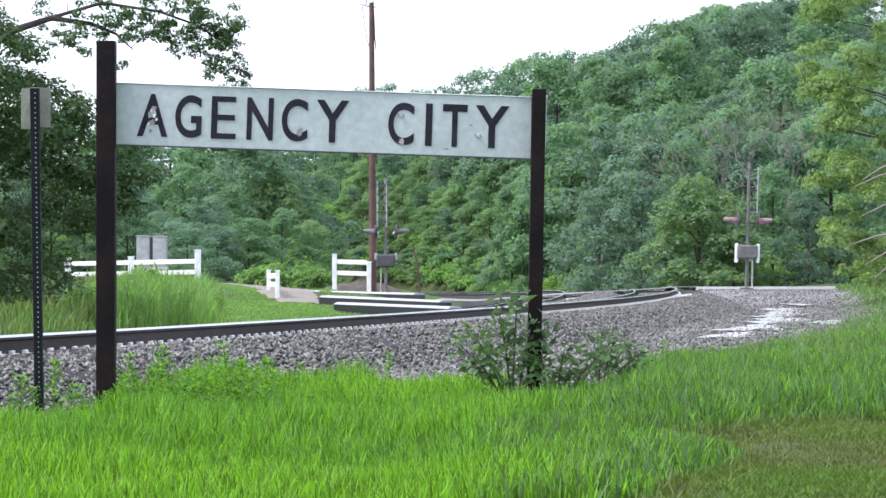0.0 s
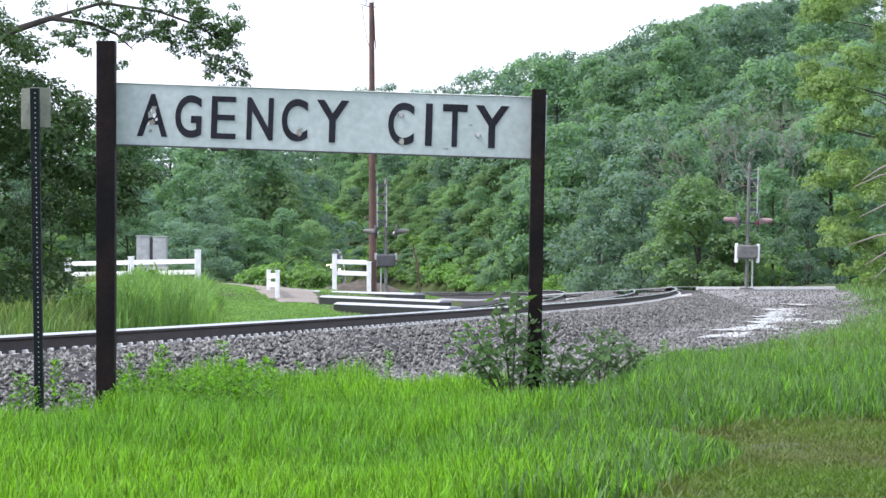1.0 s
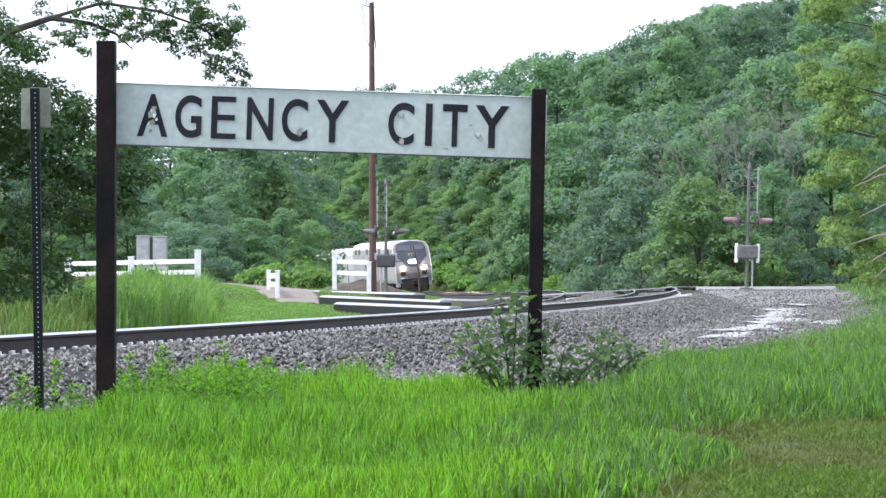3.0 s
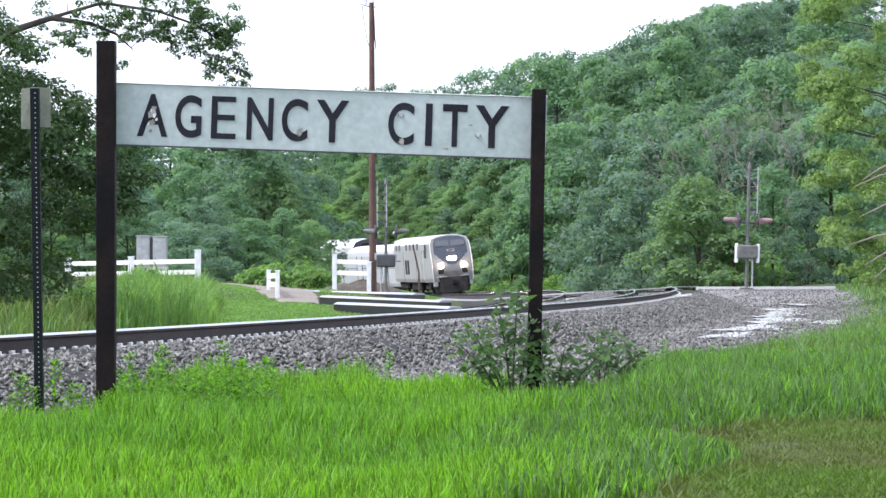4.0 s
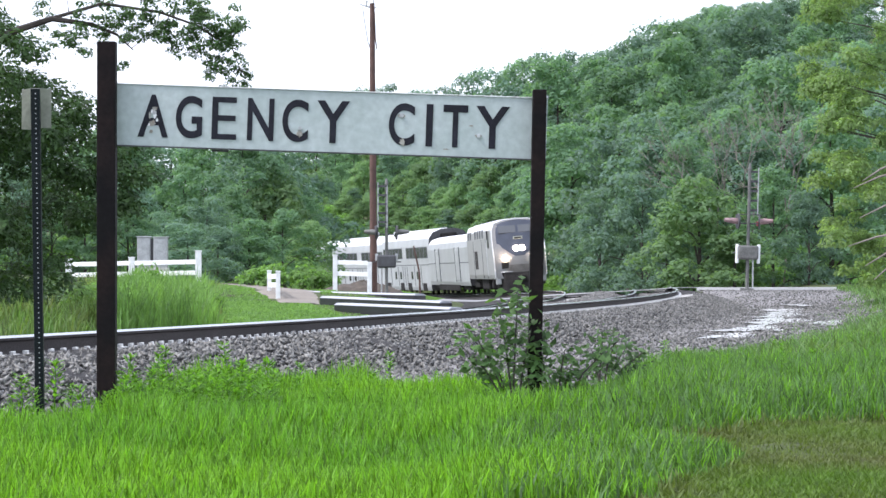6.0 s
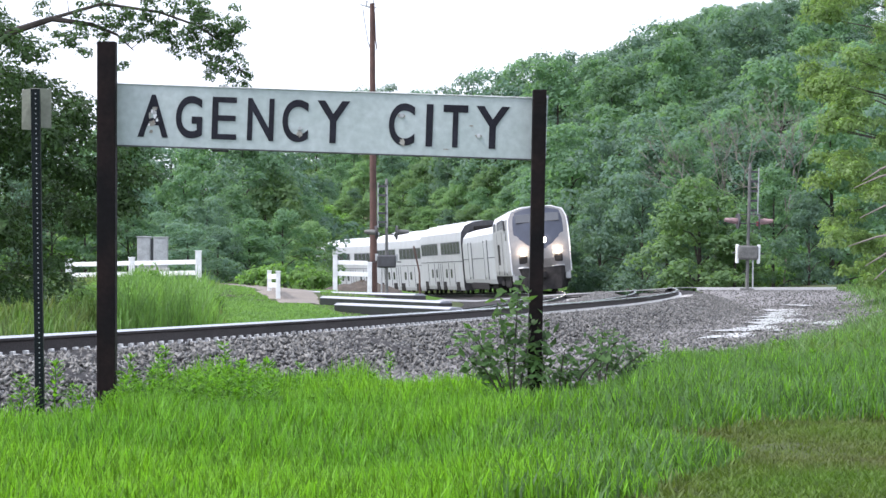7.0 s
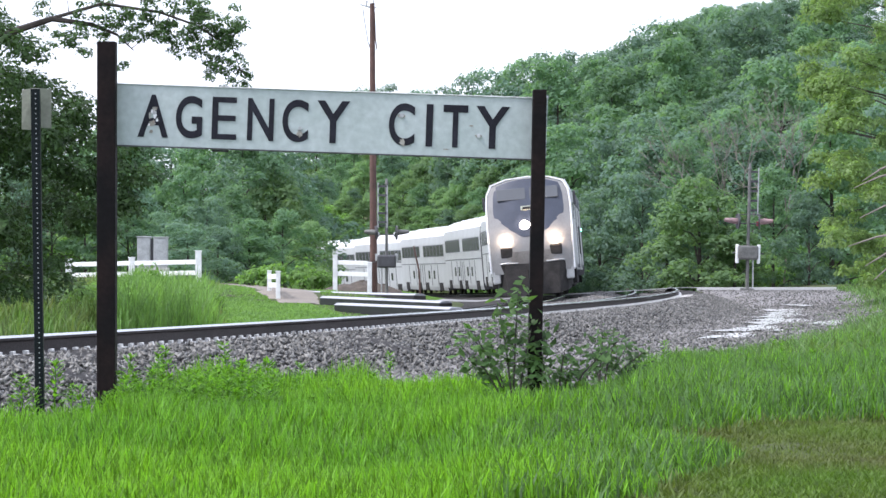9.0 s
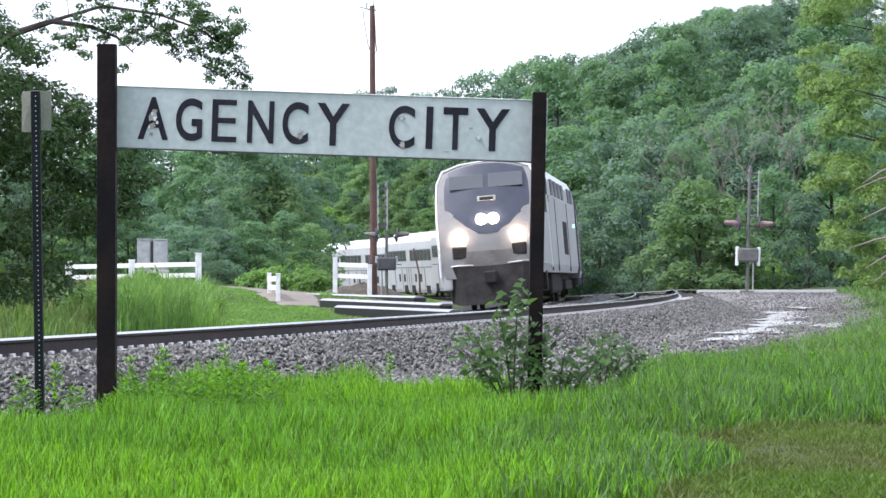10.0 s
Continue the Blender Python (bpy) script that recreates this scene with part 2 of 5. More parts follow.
def hill_height(x, y):
    ang = x / np.maximum(y, 1)
    top = 13 + 22 * smooth(-0.02, 0.16, ang)
    near = 205 - 25 * smooth(0.02, 0.12, ang)
    lat = track_frame(x, y)[1]
    clear = np.maximum(smooth(8, 16, lat), smooth(-6, -14, lat))     # the line runs on through a cutting
    return top * smooth(near, near + 230, y) * (y > 0) * clear


def ground_z(x, y):
    """Height of the land."""
    x, y = np.asarray(x, float), np.asarray(y, float)
    s, lat = track_frame(x, y)
    z = np.interp(lat, [-60, -25, -12, -6, -4.2, -3, 6.2, 7.2, 9, 10.5, 12.5, 30], [1.6, 1.2, 0.5, 0.34, 0.18, -0.2, 0.15, 0.5, 0.56, 0.6, 0.78, 0.95])
    # up to the road at the crossing, down towards the eye
    rise = smooth(78, 104, y) * smooth(6.0, 8.0, lat) * smooth(180, 140, y)
    z = z + rise * 0.27
    z = z - smooth(17.5, 2, y) * smooth(5, 8, lat) * 0.55
    z = z + np.minimum(0, np.interp(s, RISE_S, RISE_Z)) * smooth(-11, -5, lat) * smooth(12, 8, lat)
    z = z + 0.36 * smooth(108, 118, y) * smooth(-4.5, -8, lat)
    z = z - 0.62 * smooth(-2, 13, s) * smooth(1.4, 3.2, lat) * smooth(13, 9, lat)
    # made-up ground against the road's edge
    level = smooth(88, 108, y) * smooth(5.3, 6.0, lat) * smooth(1, -4, s) * smooth(22, 16, lat)
    z = z + level * np.maximum(0, 0.9 - z)
    return z + hill_height(x, y)


def ground_at(x, y):
    return float(ground_z(x, y))


def axis(breaks):
    out = []
    for a, b, step in breaks:
        out += list(np.arange(a, b, step))
    return np.array(out + [breaks[-1][1]])


gx = axis([(-3000, -400, 400), (-400, -80, 16), (-80, -20, 3), (-20, 24, 0.4), (24, 90, 3), (90, 400, 16), (400, 3000, 400)])
gy = axis([(-3000, -200, 400), (-200, 0, 20), (0, 8, 1), (8, 40, 0.35), (40, 140, 0.8), (140, 460, 6), (460, 1000, 60), (1000, 4000, 500)])
GX, GY = np.meshgrid(gx, gy)
GZ = ground_z(GX, GY)
rng = np.random.default_rng(3)
GZ = GZ + rng.normal(0, 0.012, GZ.shape) * ((GY > 5) & (GY < 140))
verts = np.stack([GX, GY, GZ], -1).reshape(-1, 3)
ny, nx = GX.shape
idx = np.arange(ny * nx).reshape(ny, nx)
faces = np.stack([idx[:-1, :-1], idx[:-1, 1:], idx[1:, 1:], idx[1:, :-1]], -1).reshape(-1, 4)
ground = put("ground", mesh_from(verts, faces.tolist(), "ground"), M_GROUND, smooth=True)
tagged(ground, "uneven turf and soil rising to a wooded hill", "ground", kind="structure")
# ------------------------------------------------------------------ ballast, gravel, road
S_NEAR, S_FAR = -118, 260


def strip(name, lats, ups, s0, s1, step, material, rough=0.0, edge=0.0, seed=1):
    r = np.random.default_rng(seed)
    ss = np.arange(s0, s1 + step, step)
    v = []
    for s in ss:
        for la, up in zip(lats, ups):
            p = on_track(s, la, up)
            v.append((p.x + r.normal(0, edge), p.y + r.normal(0, edge), p.z + r.normal(0, rough)))
    n = len(lats)
    f = [(i * n + j, i * n + j + 1, (i + 1) * n + j + 1, (i + 1) * n + j) for i in range(len(ss) - 1) for j in range(n - 1)]
    return put(name, mesh_from(v, f, name), material)


ballast = strip("ballast", [-4.4, -2.6, -1.6, 0, 2.1, 4.3, 5.7, 6.3, 7.3, 8.0], [-0.35, -0.28, -0.2, -0.2, -0.26, -0.2, -0.21, -0.33, -0.65, -1.0], S_NEAR, S_FAR, 0.5, M_BED, 0.02)
tagged(ballast, "grey crushed-stone ballast bed under two tracks", "ballast", kind="structure")


crest = strip("ballast_crest", [1.1, 1.6, 2.15, 2.7, 3.2], [-0.25, -0.1, -0.03, -0.1, -0.25], -76, 24, 0.5, M_BED, 0.02, seed=4)
tagged(crest, "ridge of grey ballast heaped between the tracks", "ballast", kind="structure")


def stones(name, count, place, size, material, seed):
    """Many small broken stones, in one mesh."""
    r = np.random.default_rng(seed)
    base = np.array([(1.5, 0.1, 0), (-0.6, 0.75, 0.1), (-0.7, -0.65, 0), (0.2, 0.1, 0.6), (0, -0.1, -0.55)])
    tri = np.array([(0, 1, 3), (1, 2, 3), (2, 0, 3), (1, 0, 4), (2, 1, 4), (0, 2, 4)])
    P = place(r, count)
    n = len(P)
    q = r.normal(size=(n, 4))
    q /= np.linalg.norm(q, axis=1)[:, None]
    w, x, y, z = q.T
    R = np.stack([1 - 2 * (y * y + z * z), 2 * (x * y - z * w), 2 * (x * z + y * w), 2 * (x * y + z * w), 1 - 2 * (x * x + z * z), 2 * (y * z - x * w),
                  2 * (x * z - y * w), 2 * (y * z + x * w), 1 - 2 * (x * x + y * y)], -1).reshape(n, 3, 3)
    b = base[None] * r.uniform(0.6, 1.3, (n, 5, 3)) * (size * r.uniform(0.6, 1.4, (n, 1, 1)))
    v = np.einsum('nij,nkj->nki', R, b) + P[:, None]
    f = (tri[None] + 5 * np.arange(n)[:, None, None]).reshape(-1, 3)
    me = bpy.data.meshes.new(name)
    me.vertices.add(5 * n)
    me.vertices.foreach_set("co", v.reshape(-1).astype(np.float32))
    me.loops.add(3 * len(f))
    me.loops.foreach_set("vertex_index", f.reshape(-1).astype(np.int32))
    me.polygons.add(len(f))
    me.polygons.foreach_set("loop_start", np.arange(0, 3 * len(f), 3, dtype=np.int32))
    me.update(calc_edges=True)
    return put(name, me, material)


def ballast_place(r, count):
    s = -112 + 150 * r.random(count) ** 1.7
    lat = r.uniform(5.14, 7.8, count)
    up = np.interp(lat, [5.0, 5.25, 5.7, 6.3, 7.3, 7.8], [-0.285, -0.25, -0.21, -0.325, -0.645, -0.78])
    a = HEAD0 - s / RADIUS
    rr = RADIUS + lat
    return np.stack([CENTRE[0] + rr * np.cos(a), CENTRE[1] - rr * np.sin(a), FAR_RAIL_Z + lat * CANT + up + r.uniform(-0.005, 0.03, count)], -1)


st = stones("ballast_stones", 76000, ballast_place, 0.031, M_STONE, 5)


def between_place(r, count):
    s = r.uniform(-80, 8, count)
    lat = r.choice([0.0, 2.1, 2.6, 4.3], count) + r.uniform(-0.62, 0.62, count)
    a = HEAD0 - s / RADIUS
    up = np.interp(lat, [1.0, 1.1, 1.6, 2.15, 2.7, 3.2, 3.3], [-0.185, -0.23, -0.08, -0.01, -0.08, -0.23, -0.185])
    z = np.array([on_track(s_, l_, u_).z for s_, l_, u_ in zip(s, lat, up)])
    return np.stack([CENTRE[0] + (RADIUS + lat) * np.cos(a), CENTRE[1] - (RADIUS + lat) * np.sin(a), z], -1)


tagged(stones("crib_stones", 16000, between_place, 0.04, M_STONE, 9), "grey broken stones between the rails", "ballast", kind="stuff")
tagged(st, "loose grey and white broken ballast stones", "ballast", kind="stuff")

# gravel pull-off on the outer side, up to the road
gv, gf = [], []
g_s = np.arange(-96, -5.3, 0.7)
g_l = np.linspace(6.9, 11.6, 12)
rg = np.random.default_rng(8)
for s in g_s:
    for la in g_l - 1.35 * smooth(-34, -16, s) * (11.6 - g_l) / 4.7:
        p = on_track(s, la)
        gv.append((p.x, p.y, ground_at(p.x, p.y) + 0.035 + rg.normal(0, 0.008) - (0.1 if la > 11.3 else 0)))
for i in range(len(g_s) - 1):
    for j in range(11):
        gf.append((i * 12 + j, i * 12 + j + 1, (i + 1) * 12 + j + 1, (i + 1) * 12 + j))
gravel = put("gravel_shoulder", mesh_from(gv, gf, "gravel_shoulder"), M_GRAVEL, smooth=True)
tagged(gravel, "damp grey gravel strip beside the track", "gravel", kind="structure")


def gravel_place(r, count):
    s = -96 + 86 * r.random(count) ** 1.5
    lat = r.uniform(0, 1, count)
    low = 7.0 - 1.3 * smooth(-34, -16, s)
    lat = low + (11.2 - low) * lat
    a = HEAD0 - s / RADIUS
    rr = RADIUS + lat
    x, y = CENTRE[0] + rr * np.cos(a), CENTRE[1] - rr * np.sin(a)
    return np.stack([x, y, ground_z(x, y) + 0.045], -1)


tagged(stones("gravel_stones", 15000, gravel_place, 0.03, M_STONE, 6), "loose pale gravel stones on the strip", "gravel", kind="stuff")

# shallow water standing in the wheel ruts; sky glare is put into its colour
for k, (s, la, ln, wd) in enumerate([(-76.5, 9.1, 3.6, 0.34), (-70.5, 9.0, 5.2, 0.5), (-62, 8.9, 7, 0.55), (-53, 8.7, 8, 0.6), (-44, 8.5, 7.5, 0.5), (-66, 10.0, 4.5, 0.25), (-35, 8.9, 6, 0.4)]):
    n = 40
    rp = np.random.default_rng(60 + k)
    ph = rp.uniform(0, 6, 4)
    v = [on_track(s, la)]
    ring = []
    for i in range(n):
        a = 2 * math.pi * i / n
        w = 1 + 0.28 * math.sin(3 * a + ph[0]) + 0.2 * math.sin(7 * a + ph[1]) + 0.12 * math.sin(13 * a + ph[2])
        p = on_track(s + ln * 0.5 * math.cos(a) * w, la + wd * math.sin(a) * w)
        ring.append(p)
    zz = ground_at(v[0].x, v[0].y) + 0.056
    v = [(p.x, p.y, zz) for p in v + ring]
    tagged(put("puddle", mesh_from(v, [(0, 1 + i, 1 + (i + 1) % n) for i in range(n)], "puddle"), M_PUDDLE), "shallow rain puddle on gravel, coloured near-white for the bright sky in it", "puddle", "puddles on the gravel", "structure")

# road over the crossing
ROAD_S = -2.5


def road_z(lat):
    return np.interp(lat, [-40, -14, -3, 5.2, 6.0, 8, 14, 22, 40], [4.0, 1.45, -0.02, -0.05, -0.16, -0.33, -0.82, -1.5, -3.0])


rv, rf = [], []
lats = list(np.arange(-4.4, 30.1, 0.8))
for la in lats:
    for k, ds in enumerate((-3.1, -1.5, 0, 1.5, 3.1)):
        p = on_track(ROAD_S + ds, la, road_z(la) + 0.02 + (0.05 if la > 5.2 else 0))
        rv.append(p)
for i in range(len(lats) - 1):
    for j in range(4):
        rf.append((i * 5 + j, i * 5 + j + 1, (i + 1) * 5 + j + 1, (i + 1) * 5 + j))
edge_v = []
for la in lats:
    if la > 5.25:
        p = on_track(ROAD_S - 3.1, la, road_z(la) + 0.072)
        q = on_track(ROAD_S - 3.22, la, road_z(la) - 0.3)
        edge_v += [p, q]
M_DECK = mat("dark_crossing_deck", (0.2, 0.197, 0.19), 0.6, scale=0.8, vary=0.35, bump=0.4, fine=30)
road = put("road", mesh_from(rv, rf, "road"), [M_ASPHALT, M_DECK])
road.data.polygons.foreach_set("material_index", [1 if lats[k // 4] < 5.2 else 0 for k in range(len(rf))])
tagged(road, "wet grey asphalt road over the level crossing", "road", kind="structure")

M_EDGE = mat("pale_concrete_edge", (0.4, 0.4, 0.39), 0.5, scale=1.5, vary=0.15, coat=0.3)
kerb = put("kerb", mesh_from(edge_v, [(2 * i, 2 * i + 1, 2 * i + 3, 2 * i + 2) for i in range(len(edge_v) // 2 - 1)], "kerb"), M_EDGE)
tagged(kerb, "pale wet concrete edge of the road", "kerb", kind="structure")

# ------------------------------------------------------------------ rails
RAIL = [(-0.075, -0.185), (0.075, -0.185), (0.075, -0.172), (0.014, -0.142), (0.012, -0.055), (0.037, -0.042), (0.037, -0.022), (0.026, 0.0), (-0.026, 0.0), (-0.037, -0.022), (-0.037, -0.042), (-0.012, -0.055), (-0.014, -0.142), (-0.075, -0.172)]


def rail(lat):
    ss = np.arange(S_NEAR, S_FAR, 2.0)
    n = len(RAIL)
    v, f = [], []
    for s in ss:
        for dx, dz in RAIL:
            v.append(on_track(s, lat + dx, dz))
    for i in range(len(ss) - 1):
        for k in range(n):
            f.append((i * n + k, i * n + (k + 1) % n, (i + 1) * n + (k + 1) % n, (i + 1) * n + k))
    me = mesh_from(v, f, "rail")
    me.materials.append(M_RAIL)
    me.materials.append(M_RAILTOP)
    me.materials.append(M_CLIP)
    me.polygons.foreach_set("material_index", [1 if (k % n) in (6, 7, 8) else 0 for k in range(len(f))])
    return me


for track_lat, label in ((0.0, "far railway track of steel rails on concrete ties"), (TRACK_GAP, "near railway track with polished steel rails on concrete ties")):
    track = tagged(new("railway_track"), label, "track", "parallel tracks")
    for side in (-0.7525, 0.7525):
        put("rail", rail(track_lat + side), M_RAIL, track)
    bm = boxed(-1.3, 1.3, -0.13, 0.13, -0.4, -0.188, 0.02)
    tie_me = part("tie", bm, M_TIE, track)
    first = True
    for k in range(150):
        s = -112 + 0.61 * k if track_lat else -90 + 0.61 * k
        o = tie_me if first else new("tie", tie_me.data)
        first = False
        o.parent = track
        a = HEAD0 - s / RADIUS
        o.matrix_basis = Matrix.Translation(on_track(s, track_lat)) @ Euler((0, -CANT, -a)).to_matrix().to_4x4()
    if track_lat:
        bm = boxed(0.06, 0.14, -0.05, 0.05, -0.2, -0.162, 0.006)
        box(bm, 0.065, 0.11, -0.025, 0.025, -0.165, -0.135, 0.006)
        clip = part("rail_clip", bm, M_CLIP, track, "pale clip holding the rail's foot")
        for k in range(300):
            s = -98 + 0.3 * k
            o = clip if k == 0 else new("rail_clip", clip.data)
            o.parent = track
            o.matrix_basis = Matrix.Translation(on_track(s, track_lat + 0.7525)) @ Euler((0, -CANT, -(HEAD0 - s / RADIUS))).to_matrix().to_4x4()
# ------------------------------------------------------------------ trees


def leaf_quads(r, centres, normals, size):
    n = len(centres)
    t = r.normal(size=(n, 3))
    t -= normals * np.sum(t * normals, 1)[:, None]
    t /= np.linalg.norm(t, axis=1)[:, None] + 1e-9
    b = np.cross(normals, t)
    L = size * r.uniform(0.6, 1.3, n)[:, None]
    W = L * r.uniform(0.35, 0.6, n)[:, None]
    fold = normals * (L * r.uniform(-0.25, 0.25, n)[:, None])
    return np.stack([centres - t * L, centres - b * W - t * L * 0.1 + fold, centres + t * L, centres + b * W - t * L * 0.1 + fold], 1)


def soften(me, corners, normals):
    """Leaves take the light by the way their clump faces."""
    n = np.repeat(normals, corners, axis=0)
    me.polygons.foreach_set("use_smooth", [True] * len(me.polygons))
    me.normals_split_custom_set_from_vertices(n.tolist())
    return me


def crown_points(r, lumps, leaves, squash=0.75):
    """Leaf places and normals on the shells of lumps (x, y, z, radius)."""
    lumps = np.array(lumps)
    w = lumps[:, 3] ** 2
    pick = r.choice(len(lumps), leaves, p=w / w.sum())
    d = r.normal(size=(leaves, 3))
    d /= np.linalg.norm(d, axis=1)[:, None]
    d[:, 2] = np.where(d[:, 2] < -0.3, -d[:, 2], d[:, 2])
    rad = lumps[pick, 3] * (0.55 + 0.5 * r.random(leaves) ** 0.5)
    rad *= 1 + 0.35 * np.sin(d[:, 0] * 7 + pick) * np.sin(d[:, 1] * 6 + 2 * pick)
    p = lumps[pick, :3] + d * rad[:, None] * np.array([1, 1, squash])
    face = d + np.array([0, 0, 0.45])
    nrm = face + r.normal(scale=0.33, size=d.shape)
    face = face + 0.35 * (nrm - face)
    face /= np.linalg.norm(face, axis=1)[:, None]
    nrm /= np.linalg.norm(nrm, axis=1)[:, None]
    return p, nrm, face


def bush(name, rx, ry, h, leaves, leaf, material, seed, lumps=14):
    r = np.random.default_rng(seed)
    ob = new(name)
    L = []
    for k in range(lumps):
        a, d = r.uniform(0, 6.28), r.random() ** 0.5
        top = h * (1 - 0.5 * d * d) * r.uniform(0.55, 1)
        L.append((rx * d * math.cos(a), ry * d * math.sin(a), top * r.uniform(0.3, 0.8), min(rx, h) * r.uniform(0.22, 0.42)))
    bm = bmesh.new()
    for x, y, z, rr in L:
        tube(bm, [(x * 0.2, y * 0.2, -0.1), (x * 0.7, y * 0.7, z * 0.6), (x, y, z)], [0.03, 0.02, 0.008], 5)
    tagged(part("stem", bm, M_BARK, ob), kind="stuff")
    p, nrm, face = crown_points(r, L, leaves, 0.9)
    p[:, 2] = np.abs(p[:, 2])
    put("crown", soften(quads(leaf_quads(r, p, nrm, leaf), "crown"), 4, face), material, ob)
    return ob


r = np.random.default_rng(11)


def billow_tree(name, height, radius, leaves, leaf, material, seed, billows=11, bottom=0.12):
    """Trunk, limbs and a crown of big billows, each built of smaller clumps on its upper side."""
    r_ = np.random.default_rng(seed)
    ob = new(name)
    clumps, bm = [], bmesh.new()
    tube(bm, [(0, 0, -0.5), (0.1, 0, height * 0.3), (0, 0.1, height * 0.8)], [0.2, 0.16, 0.05], 7)
    for k in range(billows):
        u = (k + 0.6) / billows
        a = k * 2.4 + r_.uniform(-0.4, 0.4)
        d = radius * (0.72 if u < 0.75 else 0.4) * r_.uniform(0.55, 1.0) * math.sin(math.pi * (0.3 + 0.62 * u))
        big = radius * r_.uniform(0.36, 0.52)
        c = np.array([d * math.cos(a), d * math.sin(a), height * (bottom + (0.98 - bottom) * u) - big * 0.6])
        tube(bm, [(0, 0, max(0.3, c[2] - d * 0.6)), (c[0] * 0.5, c[1] * 0.5, c[2] - 0.1 * d), tuple(c)], [0.09, 0.06, 0.02], 5)
        for j in range(13):
            v = r_.normal(size=3)
            v /= np.linalg.norm(v)
            v[2] = abs(v[2]) if r_.random() < 0.8 else v[2]
            clumps.append((*(c + v * big * np.array([1, 1, 0.8]) * r_.uniform(0.65, 0.95)), big * r_.uniform(0.28, 0.48)))
    part("trunk", bm, M_BARK, ob)
    p, nrm, face = crown_points(r_, clumps, leaves, 0.8)
    q = leaf_quads(r_, p, nrm, leaf)
    half = (q[:, 1] - q[:, 3]) * 0.75
    put("crown", soften(tris(np.stack([q[:, 0], q[:, 2] + half, q[:, 2] - half], 1), "crown"), 3, face), material, ob)
    return ob


HILL_H = (12, 14, 10.5, 15, 12.5, 11)
HILL = [billow_tree("hill_tree", h, rad, 8600, 0.16, m_, 20 + i) for i, (h, rad, m_) in enumerate(zip(HILL_H, (4.8, 5.4, 4.6, 5.2, 5.6, 4.8), (M_LEAF_HILL, M_LEAF_HAZED, M_LEAF_FRESH, M_LEAF_HILL, M_LEAF_HAZED, M_LEAF_FRESH)))]
HILL_LABEL = ("leafy green deciduous tree on the wooded hill", "broad-crowned tree on the wooded hill, haze tinted into its leaves", "yellow-green leafy tree at the edge of the wood")
used = set()


def hill_tree(x, y, turn, size=1.0, kind=0, wide=1.0):
    m = pose(x, y, ground_at(x, y) - 0.3, 0, 0, turn)
    if kind in used:
        ob = copy_thing(HILL[kind], m)
    else:
        ob = HILL[kind]
        ob.matrix_basis = m
        used.add(kind)
    ob.scale = (size * wide, size * wide, size)
    tagged(ob, HILL_LABEL[kind % 3], "tree", "trees on the hill")


def tree_to(px, py, dist, kind, wide=1.0):
    """A tree in direction px whose crown reaches up to the line of sight py."""
    x = (px - 784) / 5089 * dist
    top = max(3.4, EYE_Z + (487 - py) / 5089 * dist - ground_at(x, dist) + 0.3)
    hill_tree(x, dist, (px * 37) % 360, top / HILL_H[kind], kind, wide)


def roof(x, y):
    """Height that the wood's crowns reach, by direction from the valley's mouth."""
    px = 784 + 5089 * x / y
    el = np.interp(px, [0, 200, 620, 700, 830, 960, 1120, 1280, 1450, 1600], [0.062, 0.06, 0.062, 0.066, 0.0705, 0.0785, 0.083, 0.097, 0.101, 0.104])
    return EYE_Z + float(el) * y


for row in range(20):
    y = 186 + row * 9 + row * row * 0.18
    half = 0.165 * y + 6
    n = int(2 * half / (8.2 if y < 280 else 9.0))
    for k in range(n):
        x = -half + (k + r.random() * 0.9) * 2 * half / n
        yy = y + r.uniform(-3, 3)
        turn, size = r.uniform(0, 360), r.uniform(0.8, 1.15)
        room = roof(x, yy) - ground_at(x, yy)
        # leaves with more of the painted haze tint are commoner far off
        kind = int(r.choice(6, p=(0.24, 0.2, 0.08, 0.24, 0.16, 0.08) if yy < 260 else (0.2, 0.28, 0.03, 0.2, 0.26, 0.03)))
        size = min(size * 1.05, room / HILL_H[kind] * r.uniform(0.86, 1.03))
        s, lat = track_frame(x, yy)
        if -14 < lat < 14 or size < 0.3 or (yy > 300 and x / yy < -0.055) or (yy > 215 and x / yy < -0.06) or (yy > 195 and 0 < lat < 70 and x / yy < 0.03):
            continue
        hill_tree(x, yy, turn, size, kind)
# wood's edge on the outer side of the bend, low in front and rising behind
for rank, (behind, py) in enumerate(((0, 446), (7, 412), (16, 372), (27, 332), (40, 292), (56, 252), (76, 215), (100, 182))):
    for px in np.arange(566 + 19 * (rank % 2), 985, 38):
        px_ = px + r.uniform(-9, 9)
        far = next((d for d in np.arange(185, 420, 2.0) if track_frame((px_ - 784) / 5089 * d, d)[1] > 10.5), 0)
        if far and (px_ < 820 or far + behind > 225):
            tree_to(px_, py + r.uniform(-14, 14), far + behind + r.uniform(-2, 2), (2, 0, 5, 3, 0, 1, 2, 3)[int(r.integers(8))], 1.35 if rank < 3 else 1.0)
